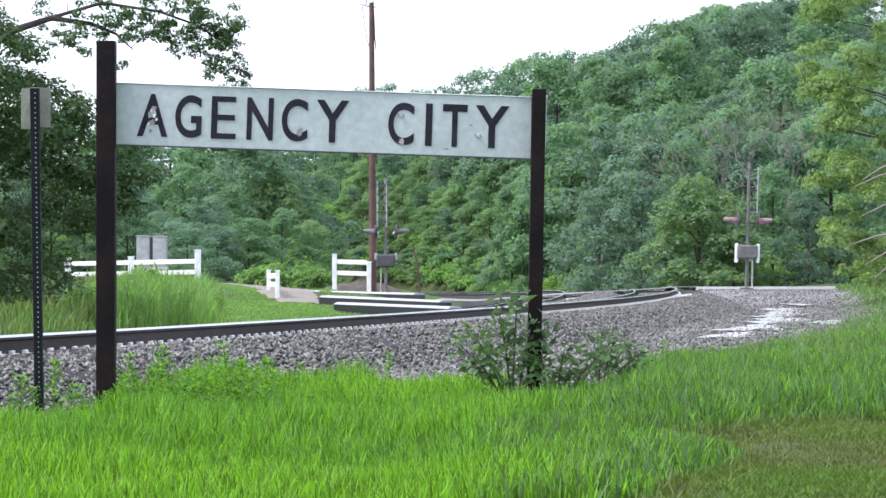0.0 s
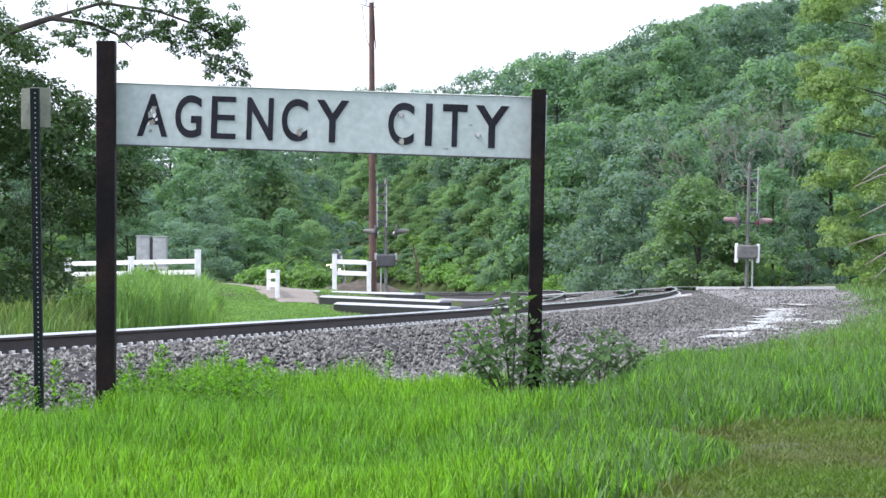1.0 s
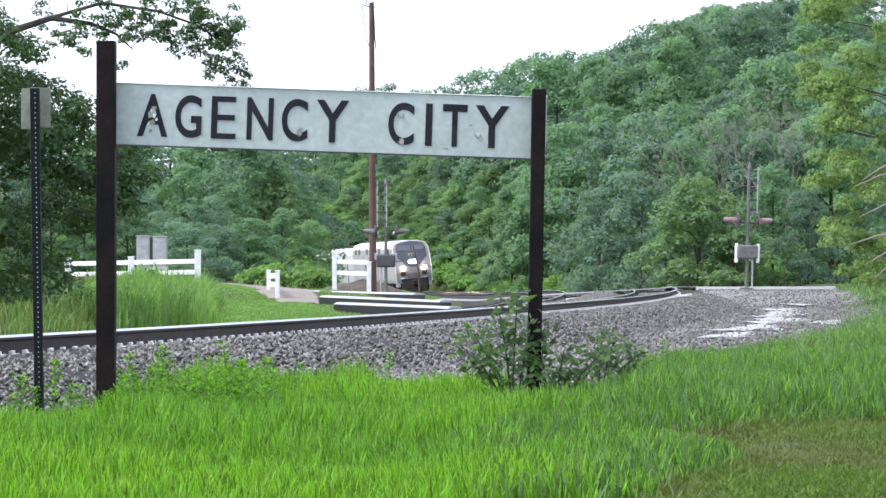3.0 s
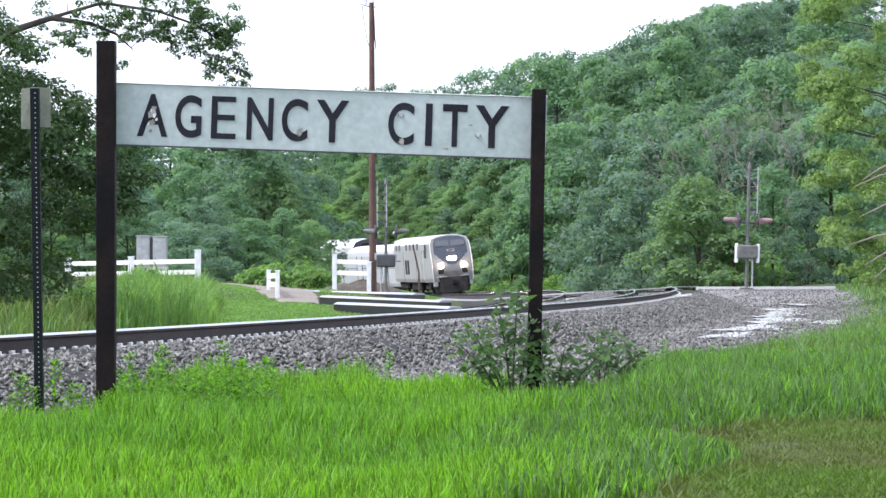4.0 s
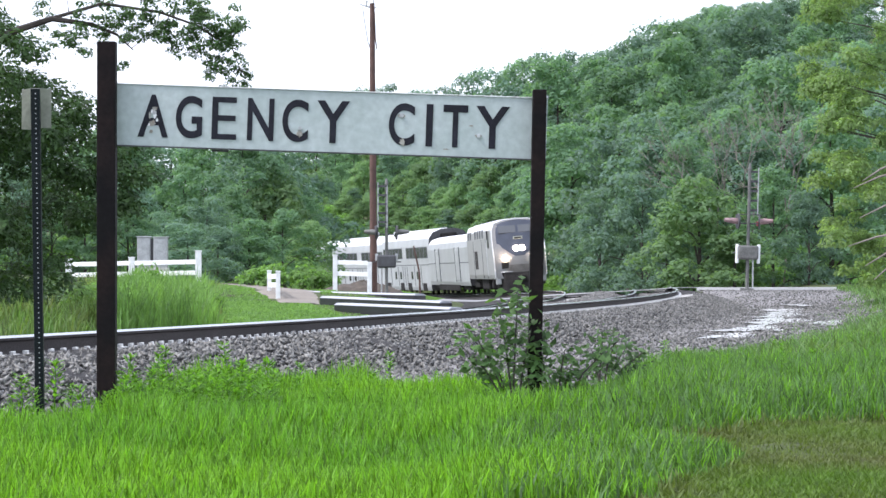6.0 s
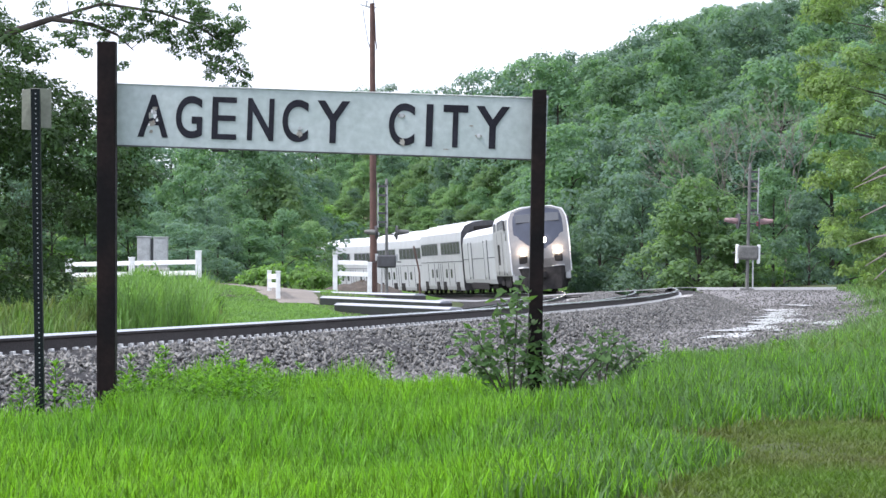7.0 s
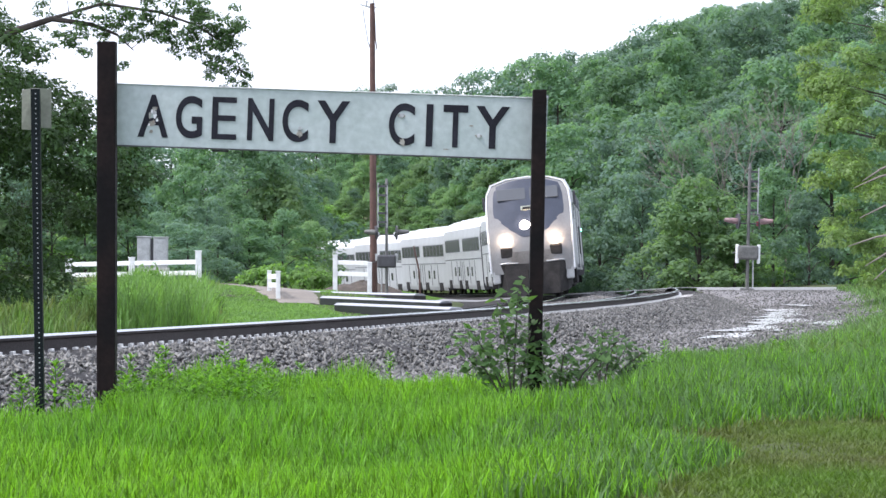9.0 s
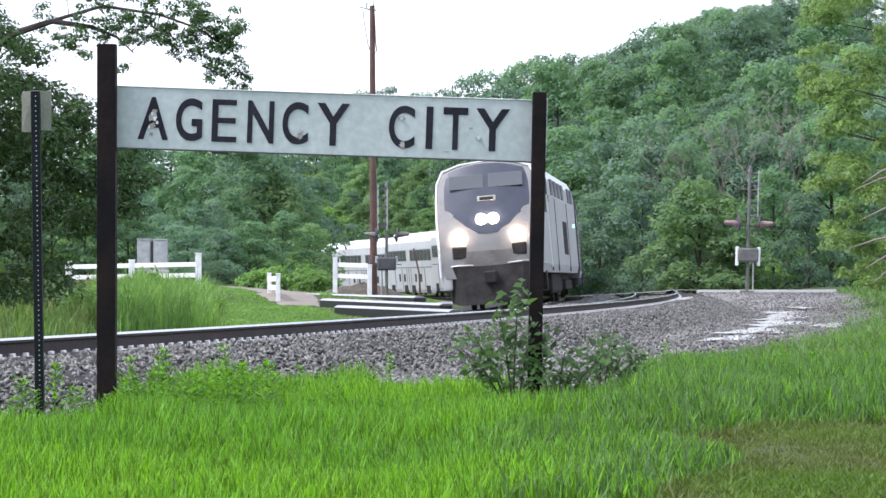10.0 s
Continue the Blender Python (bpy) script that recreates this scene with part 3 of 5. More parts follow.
for px, py, dist, kind, wide in ((1010, 215, 222, 0, 1.0), (1092, 205, 160, 4, 0.9), (1165, 195, 156, 1, 1.0), (1060, 330, 150, 1, 0.9), (1135, 300, 147, 4, 0.9),
                                 (960, 300, 226, 0, 0.9), (905, 320, 228, 3, 0.9), (1050, 340, 168, 0, 0.7), (1215, 240, 150, 3, 0.9), (1300, 215, 152, 1, 1.0), (1390, 225, 150, 4, 1.0), (1470, 180, 150, 0, 1.0),
                                 (1235, 310, 137, 2, 1.1), (1368, 290, 140, 3, 1.1), (1430, 330, 138, 1, 1.0), (1300, 400, 136, 5, 1.4), (1180, 380, 141, 4, 1.2)):
    tree_to(px, py, dist, kind, wide)
# crowns along the ridge
for px, py, dist, kind, wide in ((575, 160, 440, 1, 0.8), (625, 152, 445, 4, 0.8), (690, 146, 430, 1, 0.8), (745, 154, 420, 4, 0.8), (795, 150, 380, 1, 0.9), (828, 126, 305, 4, 0.7), (872, 118, 300, 1, 1.0),
                                 (915, 100, 306, 3, 0.9), (962, 90, 300, 1, 0.9), (1010, 104, 300, 4, 0.9), (1060, 98, 296, 0, 0.9), (1110, 62, 300, 1, 0.8), (1150, 32, 298, 4, 0.8), (1210, 34, 300, 1, 0.9), (1275, 4, 300, 3, 0.8), (1330, 14, 300, 0, 0.9),
                                 (230, 225, 290, 1, 1.2), (300, 235, 286, 4, 1.2), (370, 240, 290, 1, 1.2), (440, 236, 286, 4, 1.2), (510, 240, 290, 1, 1.2)):
    tree_to(px, py, dist, kind, wide)
# thicket on the inner side, which hides the line beyond the bend
for px, py, dist, kind, wide in ((235, 300, 172, 1, 1.0), (325, 288, 176, 0, 1.0), (410, 322, 174, 3, 1.0), (485, 300, 184, 2, 1.0), (540, 345, 196, 0, 0.9), (365, 345, 165, 4, 1.1),
                                 (500, 366, 158, 3, 1.35), (440, 385, 154, 0, 1.4), (545, 392, 164, 5, 1.2), (290, 372, 158, 1, 1.3), (225, 360, 152, 0, 1.3), (385, 400, 152, 1, 1.5),
                                 (330, 410, 148, 4, 1.6), (150, 330, 150, 0, 1.0), (90, 300, 152, 3, 1.0), (530, 420, 205, 0, 1.5), (500, 400, 200, 1, 1.4), (30, 290, 150, 1, 1.0)):
    tree_to(px, py, dist, kind, wide)

SHRUBS = [bush("shrub", 2.0, 1.8, 2.2, 900, 0.17, M_LEAF_BUSH, 70 + i) for i in range(2)]
shrub_spots = [(-6.3, 138, 0.62), (-7.4, 140, 0.8), (-8.8, 141, 0.7), (-5.9, 141, 0.5)]
for s in range(60, 230, 5):
    p = on_track(s, 9.2 + r.uniform(-0.6, 1.4))
    shrub_spots.append((p.x, p.y, r.uniform(0.6, 1.2)))
for s in range(24, 120, 6):
    p = on_track(s, -12 + r.uniform(-2, 0))
    if s > 60:
        shrub_spots.append((p.x, p.y, r.uniform(0.7, 1.3)))
for s in range(24, 210, 4):
    for la in (9.3, 11.6):
        p = on_track(s + r.uniform(-1.5, 1.5), la + r.uniform(-0.5, 0.5))
        shrub_spots.append((p.x, p.y, r.uniform(0.55, 1.0) * (0.8 if la < 10 else 1.1)))
for k in range(40):
    x = -30 + k * 1.6
    shrub_spots.append((x, 178 + r.uniform(-4, 4), r.uniform(0.7, 1.5)))
for k, (x, y, size) in enumerate(shrub_spots):
    if -12 < track_frame(x, y)[1] < 8.5 and y > 150:
        continue
    m = pose(x, y, ground_at(x, y) - 0.1, 0, 0, r.uniform(0, 360))
    if k < 2:
        ob = SHRUBS[k]
        ob.matrix_basis = m
    else:
        ob = copy_thing(SHRUBS[k % 2], m)
    ob.scale = (size, size, size)
    tagged(ob, "light green leafy shrub in rough ground", "shrub", "shrubs along the line")



def lump_tree(name, lumps, limbs, leaves, leaf, material, seed, twig_mat=None):
    """A tree from its lumps of foliage and its limbs, in place."""
    rr = np.random.default_rng(seed)
    ob = new(name)
    bm = bmesh.new()
    for pts, r0, r1 in limbs:
        n = len(pts)
        tube(bm, pts, [r0 + (r1 - r0) * i / (n - 1) for i in range(n)], 7)
    part("trunk", bm, M_BARK, ob)
    p, nrm, face = crown_points(rr, lumps, leaves, 0.8)
    put("crown", soften(quads(leaf_quads(rr, p, nrm, leaf), "crown"), 4, face), material, ob)
    return ob


def at_view(px, py, dist):
    return Vector(((px - 784) / 5089 * dist, dist, EYE_Z - (py - 487) / 5089 * dist))


# the oak across the tracks: a dense low crown and one long bough over the line
ro = np.random.default_rng(91)
OAK_Y = 62
lumps = []
for k in range(95):
    z = ro.uniform(0.9, 6.6)
    right = np.interp(z, [0.9, 1.6, 2.6, 4.0, 5.4, 7], [-7.9, -7.3, -7.4, -7.6, -8.1, -9.0])
    x = right - 0.4 - 4.6 * ro.random() ** 1.2
    lumps.append((x, OAK_Y + ro.uniform(-3, 3), z, ro.uniform(0.4, 0.75)))
for k in range(16):
    lumps.append((ro.uniform(-7.4, -6.3), OAK_Y + ro.uniform(-1, 1), ro.uniform(2.6, 4.3), ro.uniform(0.3, 0.5)))
for k in range(42):
    lumps.append((ro.uniform(-10, -7.35), OAK_Y + ro.uniform(-1.5, 1.5), ro.uniform(3.4, 5.9) - 0.2, ro.uniform(0.28, 0.5)))
for k in range(22):
    lumps.append((ro.uniform(-14, -9.2), OAK_Y + ro.uniform(-3, 3), ro.uniform(6.4, 9.5), ro.uniform(0.4, 0.8)))
bough = [at_view(-90, 120, OAK_Y), at_view(20, 55, OAK_Y), at_view(90, 32, OAK_Y), at_view(160, 42, OAK_Y), at_view(205, 60, OAK_Y), at_view(235, 88, OAK_Y)]
bough2 = [at_view(60, 40, OAK_Y), at_view(180, 5, OAK_Y), at_view(280, 20, OAK_Y), at_view(350, 45, OAK_Y), at_view(410, 85, OAK_Y), at_view(425, 125, OAK_Y)]
main_lumps = list(lumps)
sprigs = []
for pts, n in ((bough, 40), (bough2, 210)):
    for k in range(n):
        t = ro.uniform(0.6 if n < 20 else 1.0, len(pts) - 1.02)
        i = int(t)
        q = pts[i].lerp(pts[i + 1], t - i)
        sprigs.append((q.x + ro.uniform(-0.6, 0.2), q.y + ro.uniform(-0.6, 0.6), q.z + ro.uniform(-0.7, 0.75), ro.uniform(0.08, 0.2)))
limbs = [([(-12.2, OAK_Y, ground_at(-12.2, OAK_Y) - 0.3), (-12.1, OAK_Y, 2.2), (-12.5, OAK_Y, 6), (-12.3, OAK_Y, 9)], 0.36, 0.1),
         ([(-12.1, OAK_Y, 3.0)] + [tuple(v) for v in bough], 0.12, 0.012), ([tuple(v) for v in bough2], 0.045, 0.008)]
along = [p_.lerp(q_, k / 8) for pts in (bough, bough2) for p_, q_ in zip(pts, pts[1:]) for k in range(8)]
for x, y, z, rad in sprigs[::2]:
    near = min(along, key=lambda v: (v - Vector((x, y, z))).length)
    if (near - Vector((x, y, z))).length < 0.4:
        limbs.append(([tuple(near), (x, y, z)], 0.012, 0.004))
big_tree = lump_tree("oak_tree", main_lumps, limbs, 52000, 0.065, M_LEAF_DARK, 51)
p, nrm, face = crown_points(ro, sprigs, 12500, 0.8)
put("bough_leaves", quads(leaf_quads(ro, p, nrm, 0.046), "bough_leaves"), M_LEAF_DARK, big_tree)
tagged(big_tree, "large dark green oak with a long overhanging bough", "tree")

# the pale tree beside the gravel
SIDE_Y = 80
lumps = []
for k in range(120):
    z = ro.uniform(1.0, 10.5)
    left = np.interp(z, [1.0, 1.6, 2.4, 3.6, 4.4, 5.6, 7.4, 10.5], [11.3, 10.9, 10.4, 10.6, 10.2, 10.0, 9.8, 10.5])
    lumps.append((left + 0.3 + 5.0 * ro.random() ** 1.3, SIDE_Y + ro.uniform(-2.5, 2.5), z, ro.uniform(0.25, 0.6)))
limbs = [([(13.6, SIDE_Y, ground_at(13.6, SIDE_Y) - 0.3), (13.5, SIDE_Y, 3), (13.8, SIDE_Y, 10)], 0.26, 0.07)]
for x, y, z, rad in lumps[::3]:
    limbs.append(([(13.6, SIDE_Y, max(1.2, z - 1.0)), ((x + 13.6) / 2, (y + SIDE_Y) / 2, z - 0.3), (x, y, z)], 0.035, 0.008))
side_tree = lump_tree("roadside_tree", lumps, limbs, 42000, 0.065, M_LEAF_LIGHT, 52)
for k, (x0, y0, x1, y1) in enumerate(((1600, 300, 1510, 332), (1600, 410, 1500, 435), (1610, 350, 1520, 385), (1610, 430, 1530, 470), (1600, 455, 1545, 495), (1590, 285, 1525, 320))):
    bm = bmesh.new()
    tube(bm, [at_view(x0, y0, SIDE_Y - 3), at_view((x0 + x1) / 2, (y0 + y1) / 2 - 4, SIDE_Y - 3), at_view(x1, y1, SIDE_Y - 3)], [0.04, 0.03, 0.01], 5)
    part("dead_branch", bm, M_DEAD, side_tree, "bare pale dead branch")
tagged(side_tree, "pale green leafy tree beside the gravel", "tree")


# bare pale branches standing out of the wood's edge
def bare_tree(px, dist, h, seed):
    rr = np.random.default_rng(seed)
    x0 = (px - 784) / 5089 * dist
    ob = new("bare_tree")
    base = Vector((x0, dist, ground_at(x0, dist) - 0.2))
    bm = bmesh.new()

    def grow(p, d, length, rad, depth):
        q = p + d * length
        tube(bm, [p, p.lerp(q, 0.5) + Vector(rr.normal(scale=0.04 * length, size=3)), q], [rad, rad * 0.8, rad * 0.6], 5)
        if depth:
            for k in range(3 if depth > 1 else 4):
                nd = (d + Vector(rr.normal(scale=0.42, size=3)) + Vector((0, 0, 0.12))).normalized()
                grow(q, nd, length * rr.uniform(0.55, 0.8), rad * 0.6, depth - 1)

    grow(base, Vector((0.05, 0, 1)), h * 0.4, 0.06, 4)
    part("crown", bm, M_DEAD, ob, "bare branching twigs")
    tagged(ob, "bare pale grey tree among the green ones", "tree", "bare trees in the wood")


for k, (px, dist, h) in enumerate(((1262, 143, 9.3), (1325, 142, 8.8), (1385, 144, 9.0))):
    bare_tree(px, dist, h, 400 + k)
# ------------------------------------------------------------------ station sign
SIGN_Y = 18.85
UNIT = SIGN_Y / 5089
sign = new("station_sign")
sign.matrix_basis = pose(-0.8, SIGN_Y, 0.5)
tagged(sign, "white station name board with black letters on two black posts", "sign")


def sx(px):
    return (px - 784) * UNIT + 0.8


def sz(py):
    return EYE_Z - (py - 487) * UNIT - 0.5


part("post", boxed(sx(171.5), sx(204.5), -0.06, 0.06, -0.5, sz(73), 0.006), M_BLACK, sign)
po = part("post", boxed(-0.0455, 0.0455, -0.06, 0.06, -1.6, 0.965, 0.006), M_BLACK, sign)
po.matrix_basis = pose(sx(949), -0.02, sz(419), 0, 1.05, 0)
bm = bmesh.new()
tube(bm, [(sx(960), 0.05, sz(165)), (sx(968), 0.07, sz(171))], 0.012, 6)
part("bracket", bm, M_GALV, sign)
SLOPE = math.degrees(math.atan2(26.5, 768))
bm = boxed(-1.465, 1.465, -0.012, 0.012, -0.2, 0.2, 0.003)
board = part("board", bm, M_BOARD, sign)
board.matrix_basis = pose(sx(572), 0.045, sz(213.5), 0, SLOPE, 0)
part("lower_lip", boxed(-1.465, 1.465, -0.02, 0.012, -0.208, -0.2005, 0.001), M_DARKMETAL, board)
part("upper_lip", boxed(-1.465, 1.465, -0.02, 0.012, 0.2005, 0.206, 0.001), M_FENCE, board)


def letter(ch, x0, x1, lift=0.0):
    """One letter of the name, as thick paint, between x0 and x1 on the board."""
    cu = bpy.data.curves.new("letter", 'FONT')
    cu.body, cu.extrude, cu.offset = ch, 0.001, (0.0 if ch == "E" else 0.018)
    ob = bpy.data.objects.new("letter", cu)
    scene.collection.objects.link(ob)
    bpy.context.view_layer.update()
    me = bpy.data.meshes.new_from_object(ob.evaluated_get(bpy.context.evaluated_depsgraph_get()))
    bpy.data.objects.remove(ob)
    co = np.empty(len(me.vertices) * 3)
    me.vertices.foreach_get("co", co)
    co = co.reshape(-1, 3)
    lo, hi = co.min(0), co.max(0)
    out = np.empty_like(co)
    out[:, 0] = x0 + (co[:, 0] - lo[0]) / (hi[0] - lo[0]) * (x1 - x0)
    out[:, 2] = -0.141 + lift + (co[:, 1] - lo[1]) / (hi[1] - lo[1]) * 0.279
    out[:, 1] = -0.0145 - co[:, 2] * 1.5
    me.vertices.foreach_set("co", out.reshape(-1))
    me.materials.clear()
    me.update()
    return put("letter", me, M_LETTER, board)


for ch, a, b in (("A", 242, 296), ("G", 309, 356), ("E", 373, 417), ("N", 436, 483), ("C", 498, 544), ("Y", 559, 617), ("C", 687, 733), ("I", 753, 765), ("T", 783, 827), ("Y", 841, 901)):
    letter(ch, (a - 572) * UNIT, (b - 572) * UNIT)
for px, rad, name in ((271, 0.014, "bolt"), (530, 0.013, "bolt"), (709, 0.015, "bolt"), (847, 0.014, "bolt")):
    off = {271: 0.02, 530: -0.05, 709: 0.055, 847: -0.06}[px]
    bm = bmesh.new()
    disc(bm, ((px - 572) * UNIT, -0.016, off), (0, 1, 0), rad, 0.012, 10)
    part(name, bm, M_GALV, board)
M_RUST = mat("rust_stain", (0.2, 0.165, 0.125), 0.8, scale=22, vary=0.4, second=(0.33, 0.33, 0.3))
rr = np.random.default_rng(31)
for px, off, h, w in ((268, -0.05, 0.05, 0.022), (271, 0.045, 0.03, 0.02), (266, -0.105, 0.03, 0.012), (263, 0.0, 0.05, 0.008), (529, -0.085, 0.05, 0.02), (712, -0.12, 0.06, 0.02), (847, -0.06, 0.024, 0.024), (709, 0.055, 0.026, 0.026), (790, -0.155, 0.01, 0.022), (833, 0.005, 0.012, 0.014)):
    n = 18
    v = [((px - 572) * UNIT, -0.0175, off)]
    for i in range(n):
        a = 2 * math.pi * i / n
        k = rr.uniform(0.6, 1.15)
        v.append(((px - 572) * UNIT + math.cos(a) * w * k, -0.0175, off + math.sin(a) * h * 0.5 * k))
    put("rust_stain", mesh_from(v, [(0, 1 + i, 1 + (i + 1) % n) for i in range(n)], "rust_stain"), M_RUST, board)
for px, off, h, w in ((272, 0.005, 0.035, 0.012), (266, 0.028, 0.02, 0.008), (276, -0.03, 0.02, 0.009), (262, -0.06, 0.016, 0.007)):
    n = 9
    v = [((px - 572) * UNIT + math.cos(i * 0.7) * w * rr.uniform(0.5, 1.2), -0.0195, off + math.sin(i * 0.7) * h * rr.uniform(0.4, 0.8)) for i in range(n)]
    put("paint_chip", mesh_from(v, [tuple(range(n))], "paint_chip"), M_FENCE, board)
bm = boxed((374 - 572) * UNIT, (404 - 572) * UNIT, 0.0, 0.012, -0.222, -0.209, 0.003)
part("loose_clip", bm, M_DARKMETAL, board)

# small traffic sign seen from its back
ROD_Y = 17.6
u2 = ROD_Y / 5089
rod = new("small_sign")
zb = ground_at((68 - 784) * u2, ROD_Y)
rod.matrix_basis = pose((70 - 784) * u2, ROD_Y, zb, 0, -0.9, 0)
tagged(rod, "small sign plate seen from behind on a dark perforated steel post", "sign")
top = EYE_Z - (156 - 487) * u2 - zb
bm = boxed(-0.027, 0.027, -0.01, 0.01, -0.4, top, 0.003)
box(bm, -0.027, -0.019, 0.01, 0.035, -0.4, top)
box(bm, 0.019, 0.027, 0.01, 0.035, -0.4, top)
post = part("post", bm, M_GREENPOST, rod)
hole = None
for k in range(60):
    if hole is None:
        bm = bmesh.new()
        disc(bm, (0, 0, 0), (0, 1, 0), 0.0038, 0.004, 8)
        hole = part("hole", bm, M_GALV, post)
        o = hole
    else:
        o = new("hole", hole.data)
        o.parent = post
    o.matrix_basis = pose(0.004, -0.0115, top - 0.03 - k * 0.0305)
plate_v = [(-0.092, 0.045, top - 0.245), (-0.09, 0.06, top + 0.0), (-0.02, 0.038, top + 0.008), (0.02, 0.038, top + 0.008), (0.092, 0.06, top), (0.09, 0.045, top - 0.24), (0.02, 0.036, top - 0.238), (-0.02, 0.036, top - 0.25)]
bm = bmesh.new()
vs = [bm.verts.new(p) for p in plate_v]
for f in ((0, 1, 2, 7), (7, 2, 3, 6), (6, 3, 4, 5)):
    bm.faces.new([vs[i] for i in f])
bmesh.ops.solidify(bm, geom=bm.faces[:], thickness=0.003)
part("plate", bm, M_PLATE, rod, "pale unpainted plate, bent at the post")

# ------------------------------------------------------------------ utility pole
POLE_Y = 128
pole = new("utility_pole")
px0 = (660 - 784) / 5089 * POLE_Y
pole.matrix_basis = pose(px0, POLE_Y, ground_at(px0, POLE_Y) + 0.4, 0, -0.3, 0)
tagged(pole, "tall brown wooden utility pole with a bent conduit", "utility pole")
bm = bmesh.new()
tube(bm, [(0, 0, -1.2), (0, 0, 6), (0, 0, 12.5)], [0.17, 0.145, 0.11], 12)
part("pole", bm, M_WOOD, pole)
bm = bmesh.new()
tube(bm, [(-0.55, 0, 12.45), (-0.3, 0, 12.38), (0.0, 0, 12.3), (0.2, 0, 12.3)], [0.025, 0.035, 0.05, 0.03], 6)
tube(bm, [(-0.25, 0, 12.4), (-0.24, 0, 12.62)], [0.03, 0.05], 6)
tube(bm, [(0.05, 0, 12.3), (0.07, 0, 12.7)], [0.06, 0.03], 6)
part("insulator_arm", bm, M_GALV, pole)
bm = bmesh.new()
tube(bm, [(-0.42, 0, 12.35), (-0.36, 0, 11.8), (-0.2, 0, 10.8), (-0.1, 0, 10.5)], 0.018, 5)
part("wire", bm, M_DARKMETAL, pole)
bm = bmesh.new()
tube(bm, [(0.1, -0.05, 12.1), (0.14, -0.05, 10.9), (0.19, -0.05, 10.5), (0.15, -0.05, 10.4)], 0.03, 6)
part("conduit", bm, M_WOOD, pole)

# leaning rusty marker rod by the line
bm = bmesh.new()
tube(bm, [(0, 0, -0.3), (-0.05, 0, 1.2), (-0.32, 0, 2.45)], [0.05, 0.045, 0.035], 7)
lm = part("marker_rod", bm, M_WOOD)
lx = (743 - 784) / 5089 * 134
lm.matrix_basis = pose(lx, 134, ground_at(lx, 134))
tagged(lm, "slim leaning reddish-brown rod beside the track", "rod")

# ------------------------------------------------------------------ crossing signals


def signal(name, label, faded):
    sg = new(name)
    tagged(sg, label, "crossing signal", "signals at the level crossing")
    bm = bmesh.new()
    tube(bm, [(0, 0, -0.3), (0, 0, 4.55)], [0.07, 0.06], 10)
    tube(bm, [(0, 0, 4.55), (0, 0, 4.8)], [0.085, 0.03], 8)
    part("mast", bm, M_MAST, sg)
    bm = bmesh.new()
    tube(bm, [(-0.22, 0.05, -0.2), (-0.2, 0.05, 1.1)], 0.035, 6)
    part("conduit", bm, M_GALV, sg)
    part("base", boxed(-0.25, 0.25, -0.25, 0.25, -0.5, -0.12, 0.02), M_MAST, sg)
    bm = boxed(-0.4, 0.4, -0.2, 0.22, 1.0, 1.55, 0.07)
    mech = part("gate_mechanism", bm, M_MAST if faded else M_DARKMETAL, sg)
    for side in (-1, 1):
        bm = boxed(0.42 * side - 0.06, 0.42 * side + 0.06, -0.12, 0.12, 0.85 if faded else 1.3, 1.6, 0.03)
        part("counterweight", bm, M_FENCE if faded else M_GALV, mech)
        bm = bmesh.new()
        tube(bm, [(0.42 * side, 0, 1.25), (0.62 * side, 0, 1.25)], 0.025, 6)
        part("shaft", bm, M_DARKMETAL, mech)
    bm = bmesh.new()
    tube(bm, [(-0.5, 0, 2.42), (0.5, 0, 2.42)], 0.03, 6)
    tube(bm, [(-0.5, 0, 2.42), (-0.52, 0, 2.75), (0, 0, 2.8), (0.52, 0, 2.75), (0.5, 0, 2.42)], 0.022, 6)
    part("lamp_bracket", bm, M_DARKMETAL, sg)
    for side in (-1, 1):
        bm = bmesh.new()
        disc(bm, (0.42 * side, 0, 2.5), (side, 0.15, 0), 0.3, 0.05, 20)
        lamp = part("lamp_disc", bm, M_DARKMETAL, sg)
        bm = bmesh.new()
        tube(bm, [(0.44 * side, 0, 2.5), (0.62 * side, 0.02, 2.52), (0.95 * side, 0.05, 2.54)], [0.12, 0.115, 0.07], 12)
        part("hood", bm, M_MAST if not faded else M_RUSTRED, lamp)
        bm = bmesh.new()
        disc(bm, (0.36 * side, -0.05, 2.42), (side, -0.4, 0), 0.1, 0.06, 12)
        part("lens", bm, M_RED if faded else M_GALV, lamp)
    for off in (-0.36, 0.02):
        bm = boxed(off - 0.025, off + 0.025, -0.14, -0.09, 2.7, 4.62 if off < 0 else 4.5, 0.005)
        part("gate_arm_rail", bm, M_GALV, sg)
    for k in range(5):
        part("rung", boxed(-0.36, 0.02, -0.14, -0.1, 2.9 + k * 0.38, 2.99 + k * 0.38), M_DARKMETAL, sg)
    return sg


M_RUSTRED = mat("faded_red_metal", (0.3, 0.2, 0.2), 0.6, 0.2, scale=8, vary=0.3)
s1 = signal("crossing_signal", "grey level-crossing signal mast with hooded lamps", False)
sx1 = (683 - 784) / 5089 * 122
s1.matrix_basis = pose(sx1, 122, 0.83, 0, 0, 0)
s2 = signal("crossing_signal", "weathered level-crossing signal with faded red hoods", True)
sx2 = (1321 - 784) / 5089 * 113
s2.matrix_basis = pose(sx2, 113, 1.13, 0, -1.5, 180)

# ------------------------------------------------------------------ white fences


